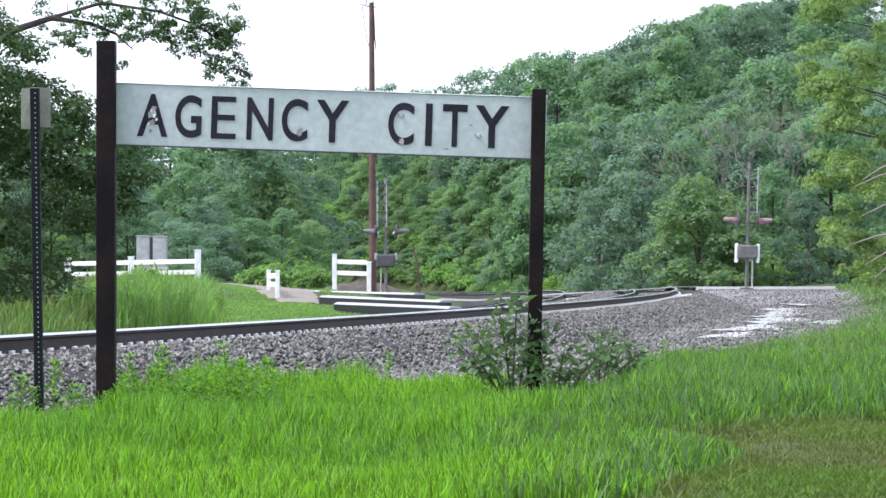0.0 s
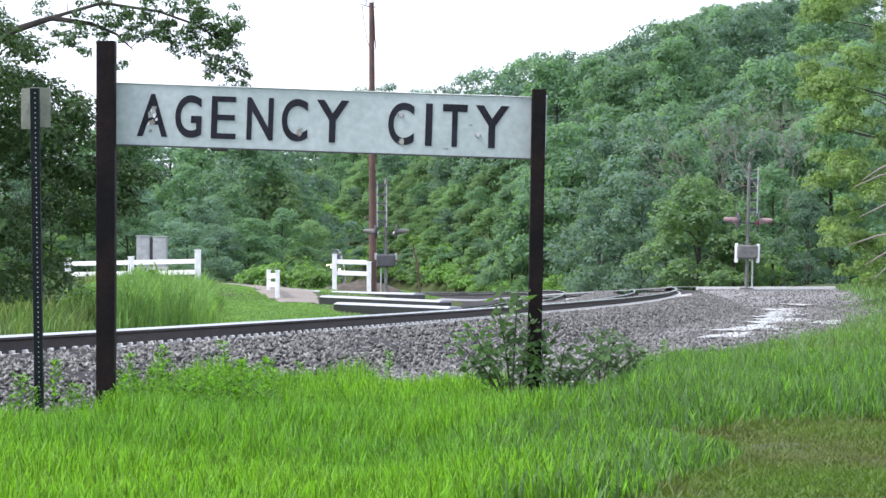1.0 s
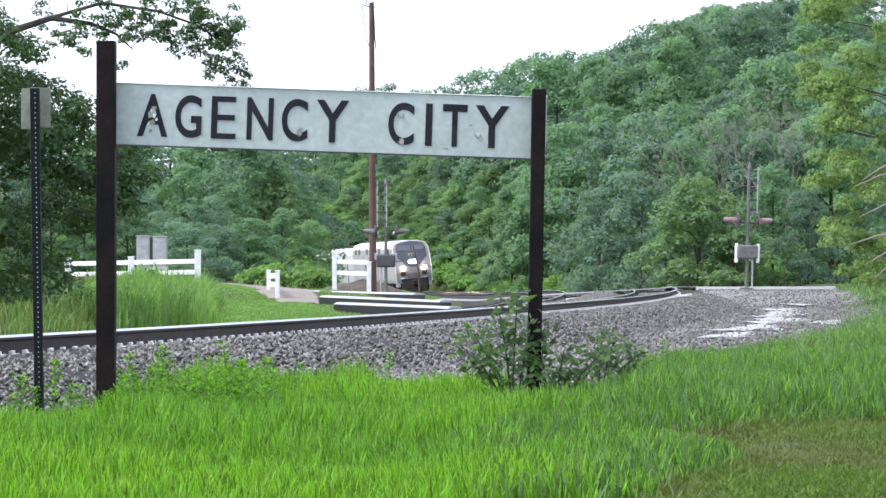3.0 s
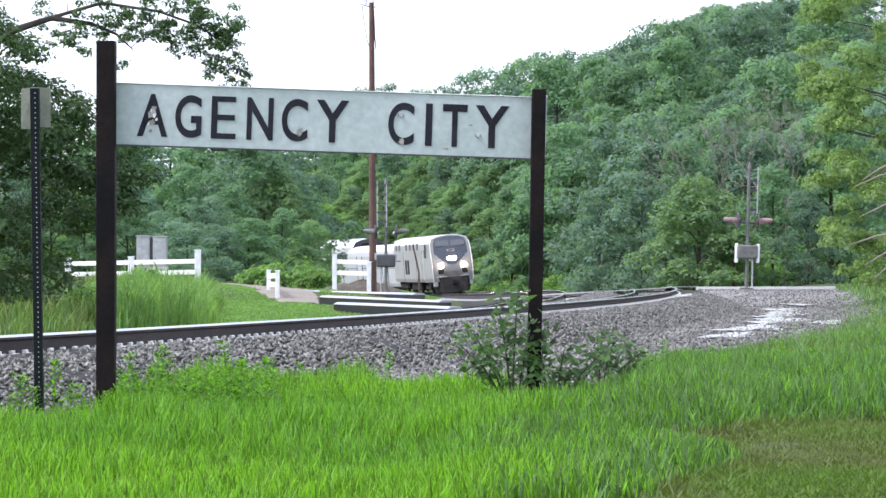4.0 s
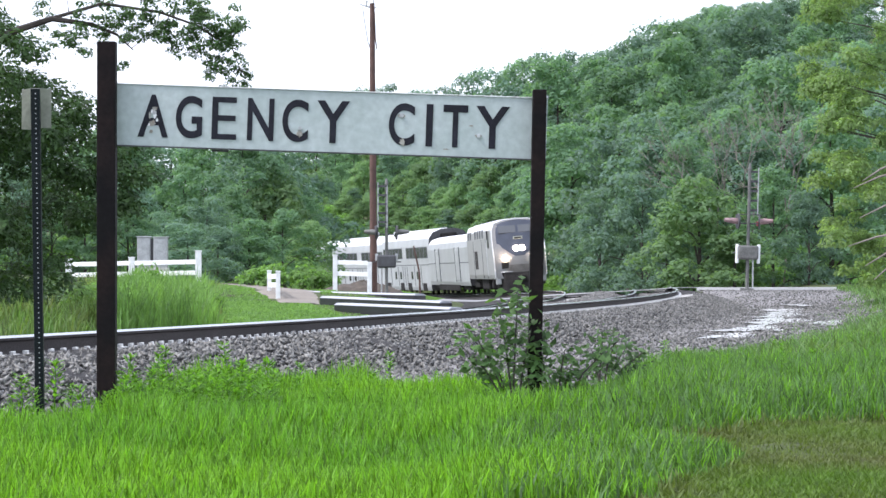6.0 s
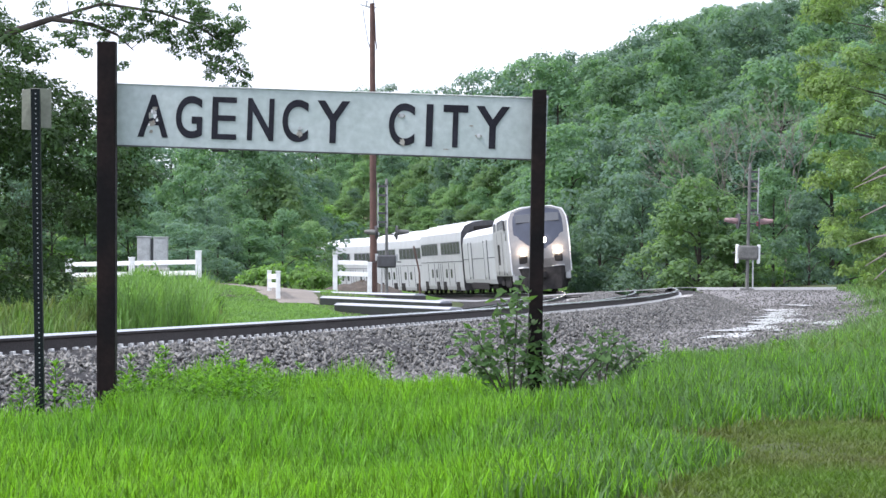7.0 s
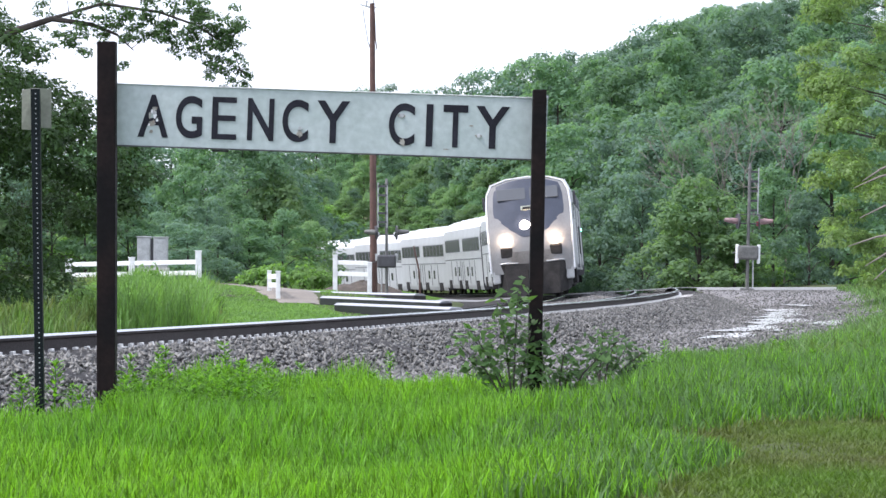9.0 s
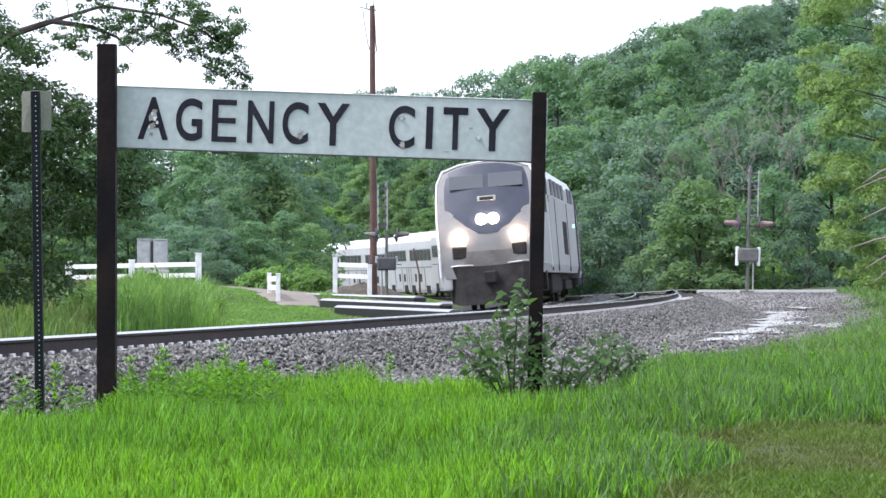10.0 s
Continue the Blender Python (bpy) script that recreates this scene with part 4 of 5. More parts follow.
def fence(points, heights, label, d, rail_z=(0.45, 0.85), thick=0.09):
    """White post-and-rail fence through points (x of the view, distance)."""
    f = new("white_fence")
    tagged(f, label, "fence", "white fences by the crossing")
    w = [((px - 784) / 5089 * dist, dist) for px, dist in points]
    z0 = [d[i] for i in range(len(points))]
    for (x, y), z, h in zip(w, z0, heights):
        bm = boxed(x - thick, x + thick, y - thick, y + thick, z - 0.5, z + h, 0.015)
        bm2 = bm
        part("post", bm2, M_FENCE, f)
        part("cap", boxed(x - thick * 1.15, x + thick * 1.15, y - thick * 1.15, y + thick * 1.15, z + h, z + h + 0.05, 0.015), M_FENCE, f)
    for i in range(len(w) - 1):
        for rz in rail_z:
            a = Vector((w[i][0], w[i][1], z0[i] + rz))
            b = Vector((w[i + 1][0], w[i + 1][1], z0[i + 1] + rz))
            L = (b - a).length
            o = part("rail", boxed(-0.03, 0.03, 0.1, L - 0.1, -0.1, 0.1, 0.01), M_FENCE, f)
            o.matrix_basis = Matrix.Translation(a) @ (b - a).to_track_quat('Y', 'Z').to_matrix().to_4x4()
    return f


def z_at(py, dist):
    return EYE_Z - (py - 487) / 5089 * dist


fence([(350, 126), (232, 128), (120, 130)], [1.13, 0.9, 0.9], "white painted post-and-rail fence half hidden by weeds", [z_at(490, 126), z_at(492, 128), z_at(494, 130)], (0.2, 0.68), 0.13)
fence([(475.5, 119), (491, 112)], [0.88, 0.82], "short white fence panel between two posts", [z_at(517, 120), z_at(518, 112)], (0.32, 0.66), 0.085)
fence([(592, 128), (653, 127.5)], [1.24, 0.95], "white painted post-and-rail fence beside the pole", [z_at(501, 128), z_at(503, 127.5)], (0.45, 0.95), 0.1)

# grey cabinets behind the fence
cab = new("utility_cabinet")
tagged(cab, "two-bay grey metal utility cabinet behind the fence", "cabinet")
cx = (269 - 784) / 5089 * 134
cab.matrix_basis = pose(cx, 134, z_at(458, 134) - 0.4)
for k, (a, b) in enumerate(((-0.7, -0.08), (0.06, 0.7))):
    body = part("body", boxed(a, b, -0.3, 0.3, 0, 1.42 - 0.02 * k, 0.03), M_GALV, cab)
    part("lid", boxed(a - 0.03, b + 0.03, -0.34, 0.34, 1.42 - 0.02 * k, 1.47 - 0.02 * k, 0.015), M_GALV, body)
    part("door", boxed(a + 0.06, b - 0.06, -0.32, -0.3, 0.1, 1.3, 0.006), M_GALV, body)
part("plinth", boxed(-0.75, 0.75, -0.35, 0.35, -0.6, 0.0, 0.02), M_TIE, cab)
part("filler", boxed(-0.08, 0.06, -0.2, 0.25, 0, 1.35), M_DARKMETAL, cab)

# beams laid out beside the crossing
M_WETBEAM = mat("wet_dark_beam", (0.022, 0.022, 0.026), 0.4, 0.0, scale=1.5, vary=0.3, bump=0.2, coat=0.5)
# Sky sheen on the wet tops is put into this pale colour.
M_TOP_SHEEN = mat("pale_sheen_top", (0.4, 0.41, 0.44), 0.4, scale=1.2, vary=0.2, second=(0.3, 0.3, 0.33), coat=0.3)
for x0, y0, x1, y1, dist0, dist1 in ((545, 514, 742, 519, 122, 116), (576, 523, 788, 532, 108, 103), (603, 535, 806, 543, 94, 90)):
    a = at_view(x0, y0, dist0)
    b = at_view(x1, y1, dist1)
    L = (b - a).length
    beam = new("concrete_slab")
    bm = bmesh.new()
    loft(bm, [[(-0.3, 0, -0.7), (0.3, 0, -0.7), (0.3, 0, -0.075), (-0.3, 0, -0.075)], [(-0.3, L, -0.7), (0.3, L, -0.7), (0.3, L, -0.075), (-0.3, L, -0.075)]])
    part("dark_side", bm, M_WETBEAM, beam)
    bm = bmesh.new()
    loft(bm, [[(-0.31, 0, -0.073), (0.31, 0, -0.073), (0.31, 0, -0.06), (0.18, 0, 0), (-0.18, 0, 0), (-0.31, 0, -0.06)], [(-0.31, L, -0.073), (0.31, L, -0.073), (0.31, L, -0.06), (0.18, L, 0), (-0.18, L, 0), (-0.31, L, -0.06)]])
    part("pale_top", bm, M_TOP_SHEEN, beam)
    beam.matrix_basis = Matrix.Translation(a) @ (b - a).to_track_quat('Y', 'Z').to_matrix().to_4x4()
    tagged(beam, "long wet concrete slab with dark side, sky sheen painted on its top", "slab", "slabs by the crossing")

# gravel drive beyond the crossing
dv, df = [], []
M_DRIVE = mat("tan_gravel", (0.2, 0.175, 0.145), 0.9, scale=0.8, vary=0.2, bump=0.5, fine=14)
cl = [((530 - 784) / 5089 * 109, 109, 0.8), ((520 - 784) / 5089 * 113, 113, 1.1), ((505 - 784) / 5089 * 118, 118, 1.4), ((512 - 784) / 5089 * 124, 124, 1.5), ((500 - 784) / 5089 * 130, 130, 1.5), ((470 - 784) / 5089 * 137, 137, 1.5), ((430 - 784) / 5089 * 146, 146, 1.6)]
rows_ = 60


def on_drive(x, y):
    """True on the drive's gravel."""
    cy = [q[1] for q in cl]
    return (np.abs(x - np.interp(y, cy, [q[0] for q in cl])) < np.interp(y, cy, [q[2] for q in cl])) & (y > 108.5)


for i in range(rows_):
    t = i / (rows_ - 1) * (len(cl) - 1.001)
    k = int(t)
    f = t - k
    x, y, w = [(1 - f) * p_ + f * q_ for p_, q_ in zip(cl[k], cl[k + 1])]
    for j in range(7):
        xx = x + (j - 3) / 3 * w
        dv.append((xx, y, ground_at(xx, y) + (0.035 if 0 < j < 6 else -0.03)))
df = [(i * 7 + j, i * 7 + j + 1, (i + 1) * 7 + j + 1, (i + 1) * 7 + j) for i in range(rows_ - 1) for j in range(6)]
tagged(put("drive", mesh_from(dv, df, "drive"), M_DRIVE, smooth=True), "tan gravel drive curving off behind the short fence", "drive", kind="structure")

# bare soil heap by the fence
M_SOIL = mat("brown_soil", (0.075, 0.06, 0.045), 0.95, scale=2.5, vary=0.35, bump=0.8, fine=14)
hv, hf = [], []
rs_ = np.random.default_rng(41)
NR, NA = 8, 28
hx = (645 - 784) / 5089 * 131
for i in range(NR + 1):
    for j in range(NA):
        a = 2 * math.pi * j / NA
        rad = i / NR
        x, y = hx + 2.2 * rad * math.cos(a), 131 + 2.2 * rad * math.sin(a)
        hv.append((x, y, ground_at(x, y) - 0.08 + 0.5 * (1 - rad ** 2) * (1 + 0.15 * rs_.normal()) ))
for i in range(NR):
    for j in range(NA):
        hf.append((i * NA + j, i * NA + (j + 1) % NA, (i + 1) * NA + (j + 1) % NA, (i + 1) * NA + j))
tagged(put("soil_mound", mesh_from(hv, hf, "soil_mound"), M_SOIL, smooth=True), "low heap of bare brown soil by the fence", "soil heap")
# ------------------------------------------------------------------ grass and weeds


def blades(name, x, y, height, width, material, seed, bend=0.35):
    """Grass blades rooted in the ground, each of two bent pieces, in one mesh."""
    r = np.random.default_rng(seed)
    n = len(x)
    z = ground_z(x, y)
    a = r.uniform(0, 2 * np.pi, n)
    d = np.stack([np.cos(a), np.sin(a), np.zeros(n)], -1)
    w = (r.uniform(0.6, 1.3, n) * width)[:, None]
    side = np.stack([-np.sin(a), np.cos(a), np.zeros(n)], -1) * (w * 0.5)
    h = height * r.uniform(0.55, 1.25, n)
    lean = (bend * h * r.uniform(0.1, 1.3, n))[:, None]
    root = np.stack([x, y, z - 0.02], -1)
    mid = root + d * lean * 0.3 + np.array([0, 0, 1]) * (h * 0.58)[:, None]
    tip = root + d * lean + np.array([0, 0, 1]) * h[:, None]
    v = np.stack([root - side, root + side, mid + side * 0.85, mid - side * 0.85, tip + side * 0.15, tip - side * 0.15], 1)
    q = np.array([(0, 1, 2, 3), (3, 2, 4, 5)])
    f = (q[None] + 6 * np.arange(n)[:, None, None]).reshape(-1, 4)
    me = bpy.data.meshes.new(name)
    me.vertices.add(6 * n)
    me.vertices.foreach_set("co", v.reshape(-1).astype(np.float32))
    me.loops.add(4 * len(f))
    me.loops.foreach_set("vertex_index", f.reshape(-1).astype(np.int32))
    me.polygons.add(len(f))
    me.polygons.foreach_set("loop_start", np.arange(0, 4 * len(f), 4, dtype=np.int32))
    me.update(calc_edges=True)
    return put(name, me, material)


def patchy(x, y, k=1.0):
    return 0.5 + 0.25 * np.sin(x * 1.9 * k + 1.3 * np.sin(y * 1.1 * k)) + 0.25 * np.sin(y * 1.6 * k + 1.7 * np.sin(x * 1.3 * k + 2))


def mown(x, y):
    """1 where the grass is cut short."""
    return smooth(0.7, 1.5, x + 0.25 * np.sin(y * 2.3)) * smooth(14.9, 13.9, y + 0.3 * np.sin(x * 2.1))


# how far the grass reaches towards the ballast, by direction
EDGE_PX, EDGE_Y = [300, 380, 500, 700, 850, 950, 1050, 1110, 1180, 1300], [40, 27, 25, 22.5, 20.4, 18.9, 18.4, 20.2, 25, 200]
r = np.random.default_rng(77)
n = 210000
y = 11.5 + 17 * r.random(n) ** 0.9
x = (r.random(n) * 2 - 1) * (0.162 * y + 0.4)
s, lat = track_frame(x, y)
wet = lat > 7.3 + 0.2 * np.sin(x * 3) + 0.75 * smooth(-1.85, -2.3, x) + 1.7 * smooth(21, 26, y)
edge = smooth(7.0, 8.4, lat)
m = mown(x, y)
keep = wet & (r.random(n) < 0.4 + 0.6 * edge) & (y < np.interp(784 + 5089 * x / y, EDGE_PX, EDGE_Y) + 0.4 * np.sin(x * 6))
x, y, lat, m = x[keep], y[keep], lat[keep], m[keep]
h = (0.11 + 0.1 * patchy(x, y) + 0.07 * patchy(x, y, 3.1)) * (1 - 0.78 * m) * (1 + 0.35 * smooth(8.9, 7.6, lat)) * (0.6 + 0.4 * smooth(13, 16, y)) * (1 - 0.5 * smooth(-1.75, -2.2, x) * smooth(16.3, 17.2, y))
h = h * (1 - 0.7 * np.exp(-((x - 0.66) / 0.4) ** 2 - ((y - 18.0) / 1.0) ** 2))
tall = m < 0.5
dull = tall & (r.random(len(x)) < 0.65 * smooth(0.3, 1.5, x + 0.5 * patchy(x, y, 1.7)))
tall = tall & ~dull
tagged(blades("tall_grass", x[tall], y[tall], h[tall], 0.0105, M_GRASS, 1, 0.45), "tall bright green fresh grass round the sign", "grass", kind="stuff")
tagged(blades("coarse_grass", x[dull], y[dull], h[dull], 0.013, M_BANK, 21, 0.7), "coarse dull green grass beside the gravel", "grass", kind="stuff")
tall = tall | dull
tagged(blades("mown_grass", x[~tall], y[~tall], np.maximum(h[~tall], 0.045), 0.01, M_LAWN, 2, 0.8), "short mown grass with brown patches", "grass", kind="stuff")

n = 85000
y = 11.2 + 4.2 * r.random(n)
x = 0.5 + r.random(n) * (0.162 * y)
keep = mown(x, y) > 0.3
tagged(blades("clipped_grass", x[keep], y[keep], 0.03 + 0.03 * patchy(x[keep], y[keep], 2.0), 0.009, M_LAWN, 8, 0.9), "short clipped green and brown grass", "grass", kind="stuff")

# bank on the outer side of the gravel
n = 90000
y = 22 + 92 * r.random(n) ** 1.6
x = (r.random(n)) * (0.17 * y + 1)
s, lat = track_frame(x, y)
px = 784 + 5089 * x / y
keep = (y < np.interp(px, EDGE_PX, EDGE_Y)) & (lat > np.interp(s, [-96, -75, -54, -35, -21, -5], [9.7, 9.35, 9.4, 10.0, 10.8, 11.4]) + 0.12 * np.sin(s * 0.5) + 0.12 * np.sin(s * 1.7))
x, y = x[keep], y[keep]
half_ = r.random(len(x)) < 0.45
xr, yr = x[half_], y[half_]
x, y = x[~half_], y[~half_]
tagged(blades("bank_weeds", xr, yr, (0.12 + 0.2 * patchy(xr, yr, 1.3)) * (0.3 + 0.7 * smooth(9.7, 12, track_frame(xr, yr)[1])), 0.012 + 0.0003 * yr, M_ROUGH, 7, 1.1), "coarse bent weeds in the bank grass", "grass", kind="stuff")
tagged(blades("bank_grass", x, y, (0.1 + 0.2 * patchy(x, y, 0.6)) * (0.3 + 0.75 * smooth(9.7, 12, track_frame(x, y)[1])), 0.006 + 0.00022 * y, M_BANK, 3, 0.5), "rough green grass on the bank beside the gravel", "grass", kind="stuff")

# rough growth on the inner side of the tracks
n = 60000
s = r.uniform(-95, 60, n)
lat = -4.6 - 14 * r.random(n) ** 1.3
a = HEAD0 - s / RADIUS
x, y = CENTRE[0] + (RADIUS + lat) * np.cos(a), CENTRE[1] - (RADIUS + lat) * np.sin(a)
px = 784 + 5089 * x / y
keep = ~on_drive(x, y)
x, y, px, lat = x[keep], y[keep], px[keep], lat[keep]
edge_px = px + 12 * np.sin(y * 0.9) + 8 * np.sin(x * 5)
weedy = smooth(385, 355, edge_px) * smooth(52, 66, y) * smooth(118, 108, y) * smooth(150, 215, edge_px)
short = smooth(365, 395, edge_px)
h = (0.22 + 0.5 * smooth(215, 150, edge_px) * patchy(x, y, 0.7)) * (1 - 0.82 * short) + 1.0 * weedy * (0.35 + 0.35 * patchy(x, y, 0.8) + 0.35 * patchy(x, y, 2.7))
lawn = short > 0.5
nl = 60000
yl = r.uniform(58, 134, nl)
xl = (r.uniform(368, 640, nl) - 784) / 5089 * yl
ll = track_frame(xl, yl)[1]
pl = 784 + 5089 * xl / yl
ok = (ll < -4.5) & (ll > -24) & ~on_drive(xl, yl) & (pl < np.interp(yl, [58, 80, 90, 100, 112, 118, 132], [640, 640, 600, 560, 540, 585, 600]))
tagged(blades("verge_grass", xl[ok], yl[ok], 0.05 + 0.05 * patchy(xl[ok], yl[ok], 1.2), 0.045, M_VERGE, 16, 1.0), "short light green grass by the crossing", "grass", kind="stuff")
tall = ~lawn & (weedy > 0.3)
tagged(blades("lawn_grass", x[lawn], y[lawn], np.maximum(h[lawn], 0.05), 0.05, M_VERGE, 14, 0.9), "short light green grass by the crossing", "grass", kind="stuff")
tagged(blades("tall_weeds", x[tall], y[tall], h[tall], 0.035, M_VERGE, 4, 0.55), "tall light green weeds across the tracks", "grass", kind="stuff")
rest = ~lawn & ~tall
tagged(blades("rough_grass", x[rest], y[rest], h[rest], 0.03, M_DRY, 15, 0.6), "rough half-dry grass across the tracks", "grass", kind="stuff")


# feathery weeds at the foot of the ballast
def weed(seed, h):
    rr = np.random.default_rng(seed)
    ob = new("weed")
    bm = bmesh.new()
    tip = (rr.uniform(-0.06, 0.06), rr.uniform(-0.06, 0.06), h)
    tube(bm, [(0, 0, -0.05), (tip[0] * 0.3, tip[1] * 0.3, h * 0.5), tip], [0.006, 0.005, 0.002], 5)
    part("stem", bm, M_GRASS, ob)
    n = 150
    t = rr.uniform(0.05, 1.02, n)
    a = rr.uniform(0, 6.28, n)
    reach = 0.075 * (1.2 - t) * rr.uniform(0.3, 1, n)
    c = np.stack([tip[0] * t + np.cos(a) * reach, tip[1] * t + np.sin(a) * reach, h * t + 0.015], -1)
    out = np.stack([np.cos(a), np.sin(a), rr.uniform(0.1, 0.9, n)], -1)
    out /= np.linalg.norm(out, axis=1)[:, None]
    side = np.stack([-np.sin(a), np.cos(a), np.zeros(n)], -1)
    L = (0.055 * rr.uniform(0.6, 1.3, n))[:, None]
    W = 0.0095
    q = np.stack([c, c + out * L * 0.5 + side * W, c + out * L, c + out * L * 0.5 - side * W], 1)
    put("leaves", quads(q, "leaves"), M_GRASS, ob)
    return ob


WEEDS = [weed(200 + i, h) for i, h in enumerate((0.34, 0.42, 0.3, 0.48))]
rw = np.random.default_rng(222)
spots = [(268, 19.6), (276, 19.4), (395, 19.9), (405, 20.0), (418, 20.1), (215, 19.4), (232, 19.2), (300, 19.4), (470, 20.4), (520, 20.6), (660, 21.0), (690, 21.0), (40, 17.9), (95, 18.0), (1150, 20.5), (1170, 21)]
spots += [(rw.uniform(208, 330), rw.uniform(18.2, 19.8)) for q in range(22)] + [(rw.uniform(340, 470), rw.uniform(18.6, 20.3)) for q in range(22)]
spots += [(rw.uniform(470, 860), rw.uniform(19.5, 21.2)) for q in range(16)]
spots += [(rw.uniform(206, 480), rw.uniform(17.2, 19.5)) for q in range(70)] + [(rw.uniform(480, 900), rw.uniform(17.5, 20.3)) for q in range(26)]
spots += [(rw.uniform(1100, 1540), rw.uniform(20, 26)) for q in range(34)] + [(rw.uniform(-20, 200), rw.uniform(16.2, 17.2)) for q in range(10)]
for k, (px, dist) in enumerate(spots):
    x = (px - 784) / 5089 * dist
    m4 = pose(x, dist, ground_at(x, dist), 0, 0, 77 * k)
    if k < 4:
        ob = WEEDS[k]
        ob.matrix_basis = m4
    else:
        ob = copy_thing(WEEDS[k % 4], m4)
    z_ = (1.0 if k < 16 else rw.uniform(0.45, 0.8)) * (0.75 if px > 480 else 1.0)
    ob.scale = (z_ * 1.1, z_ * 1.1, z_)
    tagged(ob, "bright green feathery weed at the foot of the ballast", "weed", "weeds by the ballast")


# broad-leaved saplings climbing round the sign's post
def sapling(px, dist, stems, leaf, seed, material, label, count_):
    rr = np.random.default_rng(seed)
    x0 = (px - 784) / 5089 * dist
    ob = new("sapling")
    ob.matrix_basis = pose(x0, dist, ground_at(x0, dist))
    tagged(ob, label, "shrub", "saplings round the sign post")
    pts, nrm = [], []
    for dx, dz in stems:
        tip = Vector((dx, rr.uniform(-0.15, 0.15), dz))
        base = Vector((rr.uniform(-0.04, 0.04), 0, -0.05))
        mid = base.lerp(tip, 0.55) + Vector((0, 0, 0.06))
        part("stem", tube(bmesh.new(), [base, mid, tip], [0.009, 0.006, 0.003], 5), M_BARK, ob)
        for q in range(count_):
            t = rr.uniform(0.35, 1.05)
            c = (base.lerp(mid, t * 2) if t < 0.5 else mid.lerp(tip, t * 2 - 1)) + Vector(rr.normal(scale=0.05, size=3))
            pts.append(c)
            nrm.append(Vector((rr.normal(scale=0.5), -0.45 + rr.normal(scale=0.5), 0.7)).normalized())
    put("leaves", quads(leaf_quads(rr, np.array(pts), np.array(nrm), leaf), "leaves"), material, ob)
    return ob


sapling(915, 18.7, [(-0.28, 0.52), (-0.12, 0.68), (0.0, 0.78), (0.1, 0.6), (0.17, 0.5), (-0.2, 0.4), (-0.38, 0.46), (0.12, 0.35)], 0.038, 301, M_SAPLING, "leafy green sapling growing round the black sign post", 60)
sapling(985, 18.9, [(0.1, 0.3), (0.2, 0.22), (-0.06, 0.26), (0.3, 0.38), (0.42, 0.47), (0.05, 0.4), (0.15, 0.12), (-0.05, 0.15)], 0.034, 302, M_SAPLING, "dark green leafy sapling beside the sign post", 44)
sapling(1060, 19.6, [(0.1, 0.42), (0.2, 0.4), (0.3, 0.36), (-0.05, 0.36), (0.02, 0.48), (0.26, 0.27)], 0.028, 303, M_LEAF_DARK, "dusty green low shrub before the ballast", 52)

# low brush across the tracks, under the oak and by the fence
BRUSH = [bush("brush", 1.1, 0.9, 1.1, 900, 0.085, m_, 90 + i, 12) for i, m_ in enumerate((M_LEAF_BUSH, M_LEAF_DARK, M_VERGE))]
rb = np.random.default_rng(17)
for k in range(92):
    px = rb.uniform(-20, 345) if k < 34 else rb.uniform(200, 360)
    dist = rb.uniform(66, 104) if k < 34 else rb.uniform(78, 102)
    x = (px - 784) / 5089 * dist
    m4 = pose(x, dist, ground_at(x, dist) - 0.05, 0, 0, rb.uniform(0, 360))
    if k < 2 or k == 64:
        ob = BRUSH[min(k, 2)]
        ob.matrix_basis = m4
    else:
        ob = copy_thing(BRUSH[2 if k > 64 else int(px < 170)], m4)
    s_ = rb.uniform(0.6, 1.0) * (0.9 if px > 300 else 1.15)
    ob.scale = (s_ * (0.6 if k >= 64 else 1), s_ * (0.6 if k >= 64 else 1), s_ * (1.3 if k >= 64 else 1))
    tagged(ob, "upright light green leafy weeds across the tracks" if k >= 64 else "low leafy brush among weeds across the tracks", "brush", "brush across the tracks")
# ------------------------------------------------------------------ the train


def ring(y, hw, z0, zs, zt, shear=None, square=False):
    """Closed section of a car body: skirt, side, rounded shoulder and roof."""
    pts = [(-hw + 0.06, z0), (-hw, z0 + 0.25), (-hw, zs), (-hw * 0.95, zs + (zt - zs) * 0.45), (-hw * 0.76, zs + (zt - zs) * 0.8), (-hw * 0.4, zt - 0.04), (0, zt),
           (hw * 0.4, zt - 0.04), (hw * 0.76, zs + (zt - zs) * 0.8), (hw * 0.95, zs + (zt - zs) * 0.45), (hw, zs), (hw, z0 + 0.25), (hw - 0.06, z0)]
    if square:
        k = {-hw * 0.95: -hw * 0.985, -hw * 0.76: -hw * 0.88, -hw * 0.4: -hw * 0.52}
        pts = [(k.get(x, -k.get(-x, -x)), z) for x, z in pts]
    return [(x, y + (shear(z) if shear else 0), z) for x, z in pts]


def shell(name, parent, y0, y1, hw, z0, zs, zt, side_mat, roof_mat, end_shade_mat):
    bm = bmesh.new()
    loft(bm, [ring(y0, hw, z0, zs, zt), ring(y1, hw, z0, zs, zt)], cap=True)
    me = bpy.data.meshes.new(name)
    bmesh.ops.recalc_face_normals(bm, faces=bm.faces)
    for f in bm.faces:
        n = f.normal
        # end walls get a dark colour that stands for their shade
        f.material_index = 2 if abs(n.y) > 0.9 else (1 if n.z > 0.2 else 0)
    bm.to_mesh(me)
    bm.free()
    return put(name, me, [side_mat, roof_mat, end_shade_mat], parent)


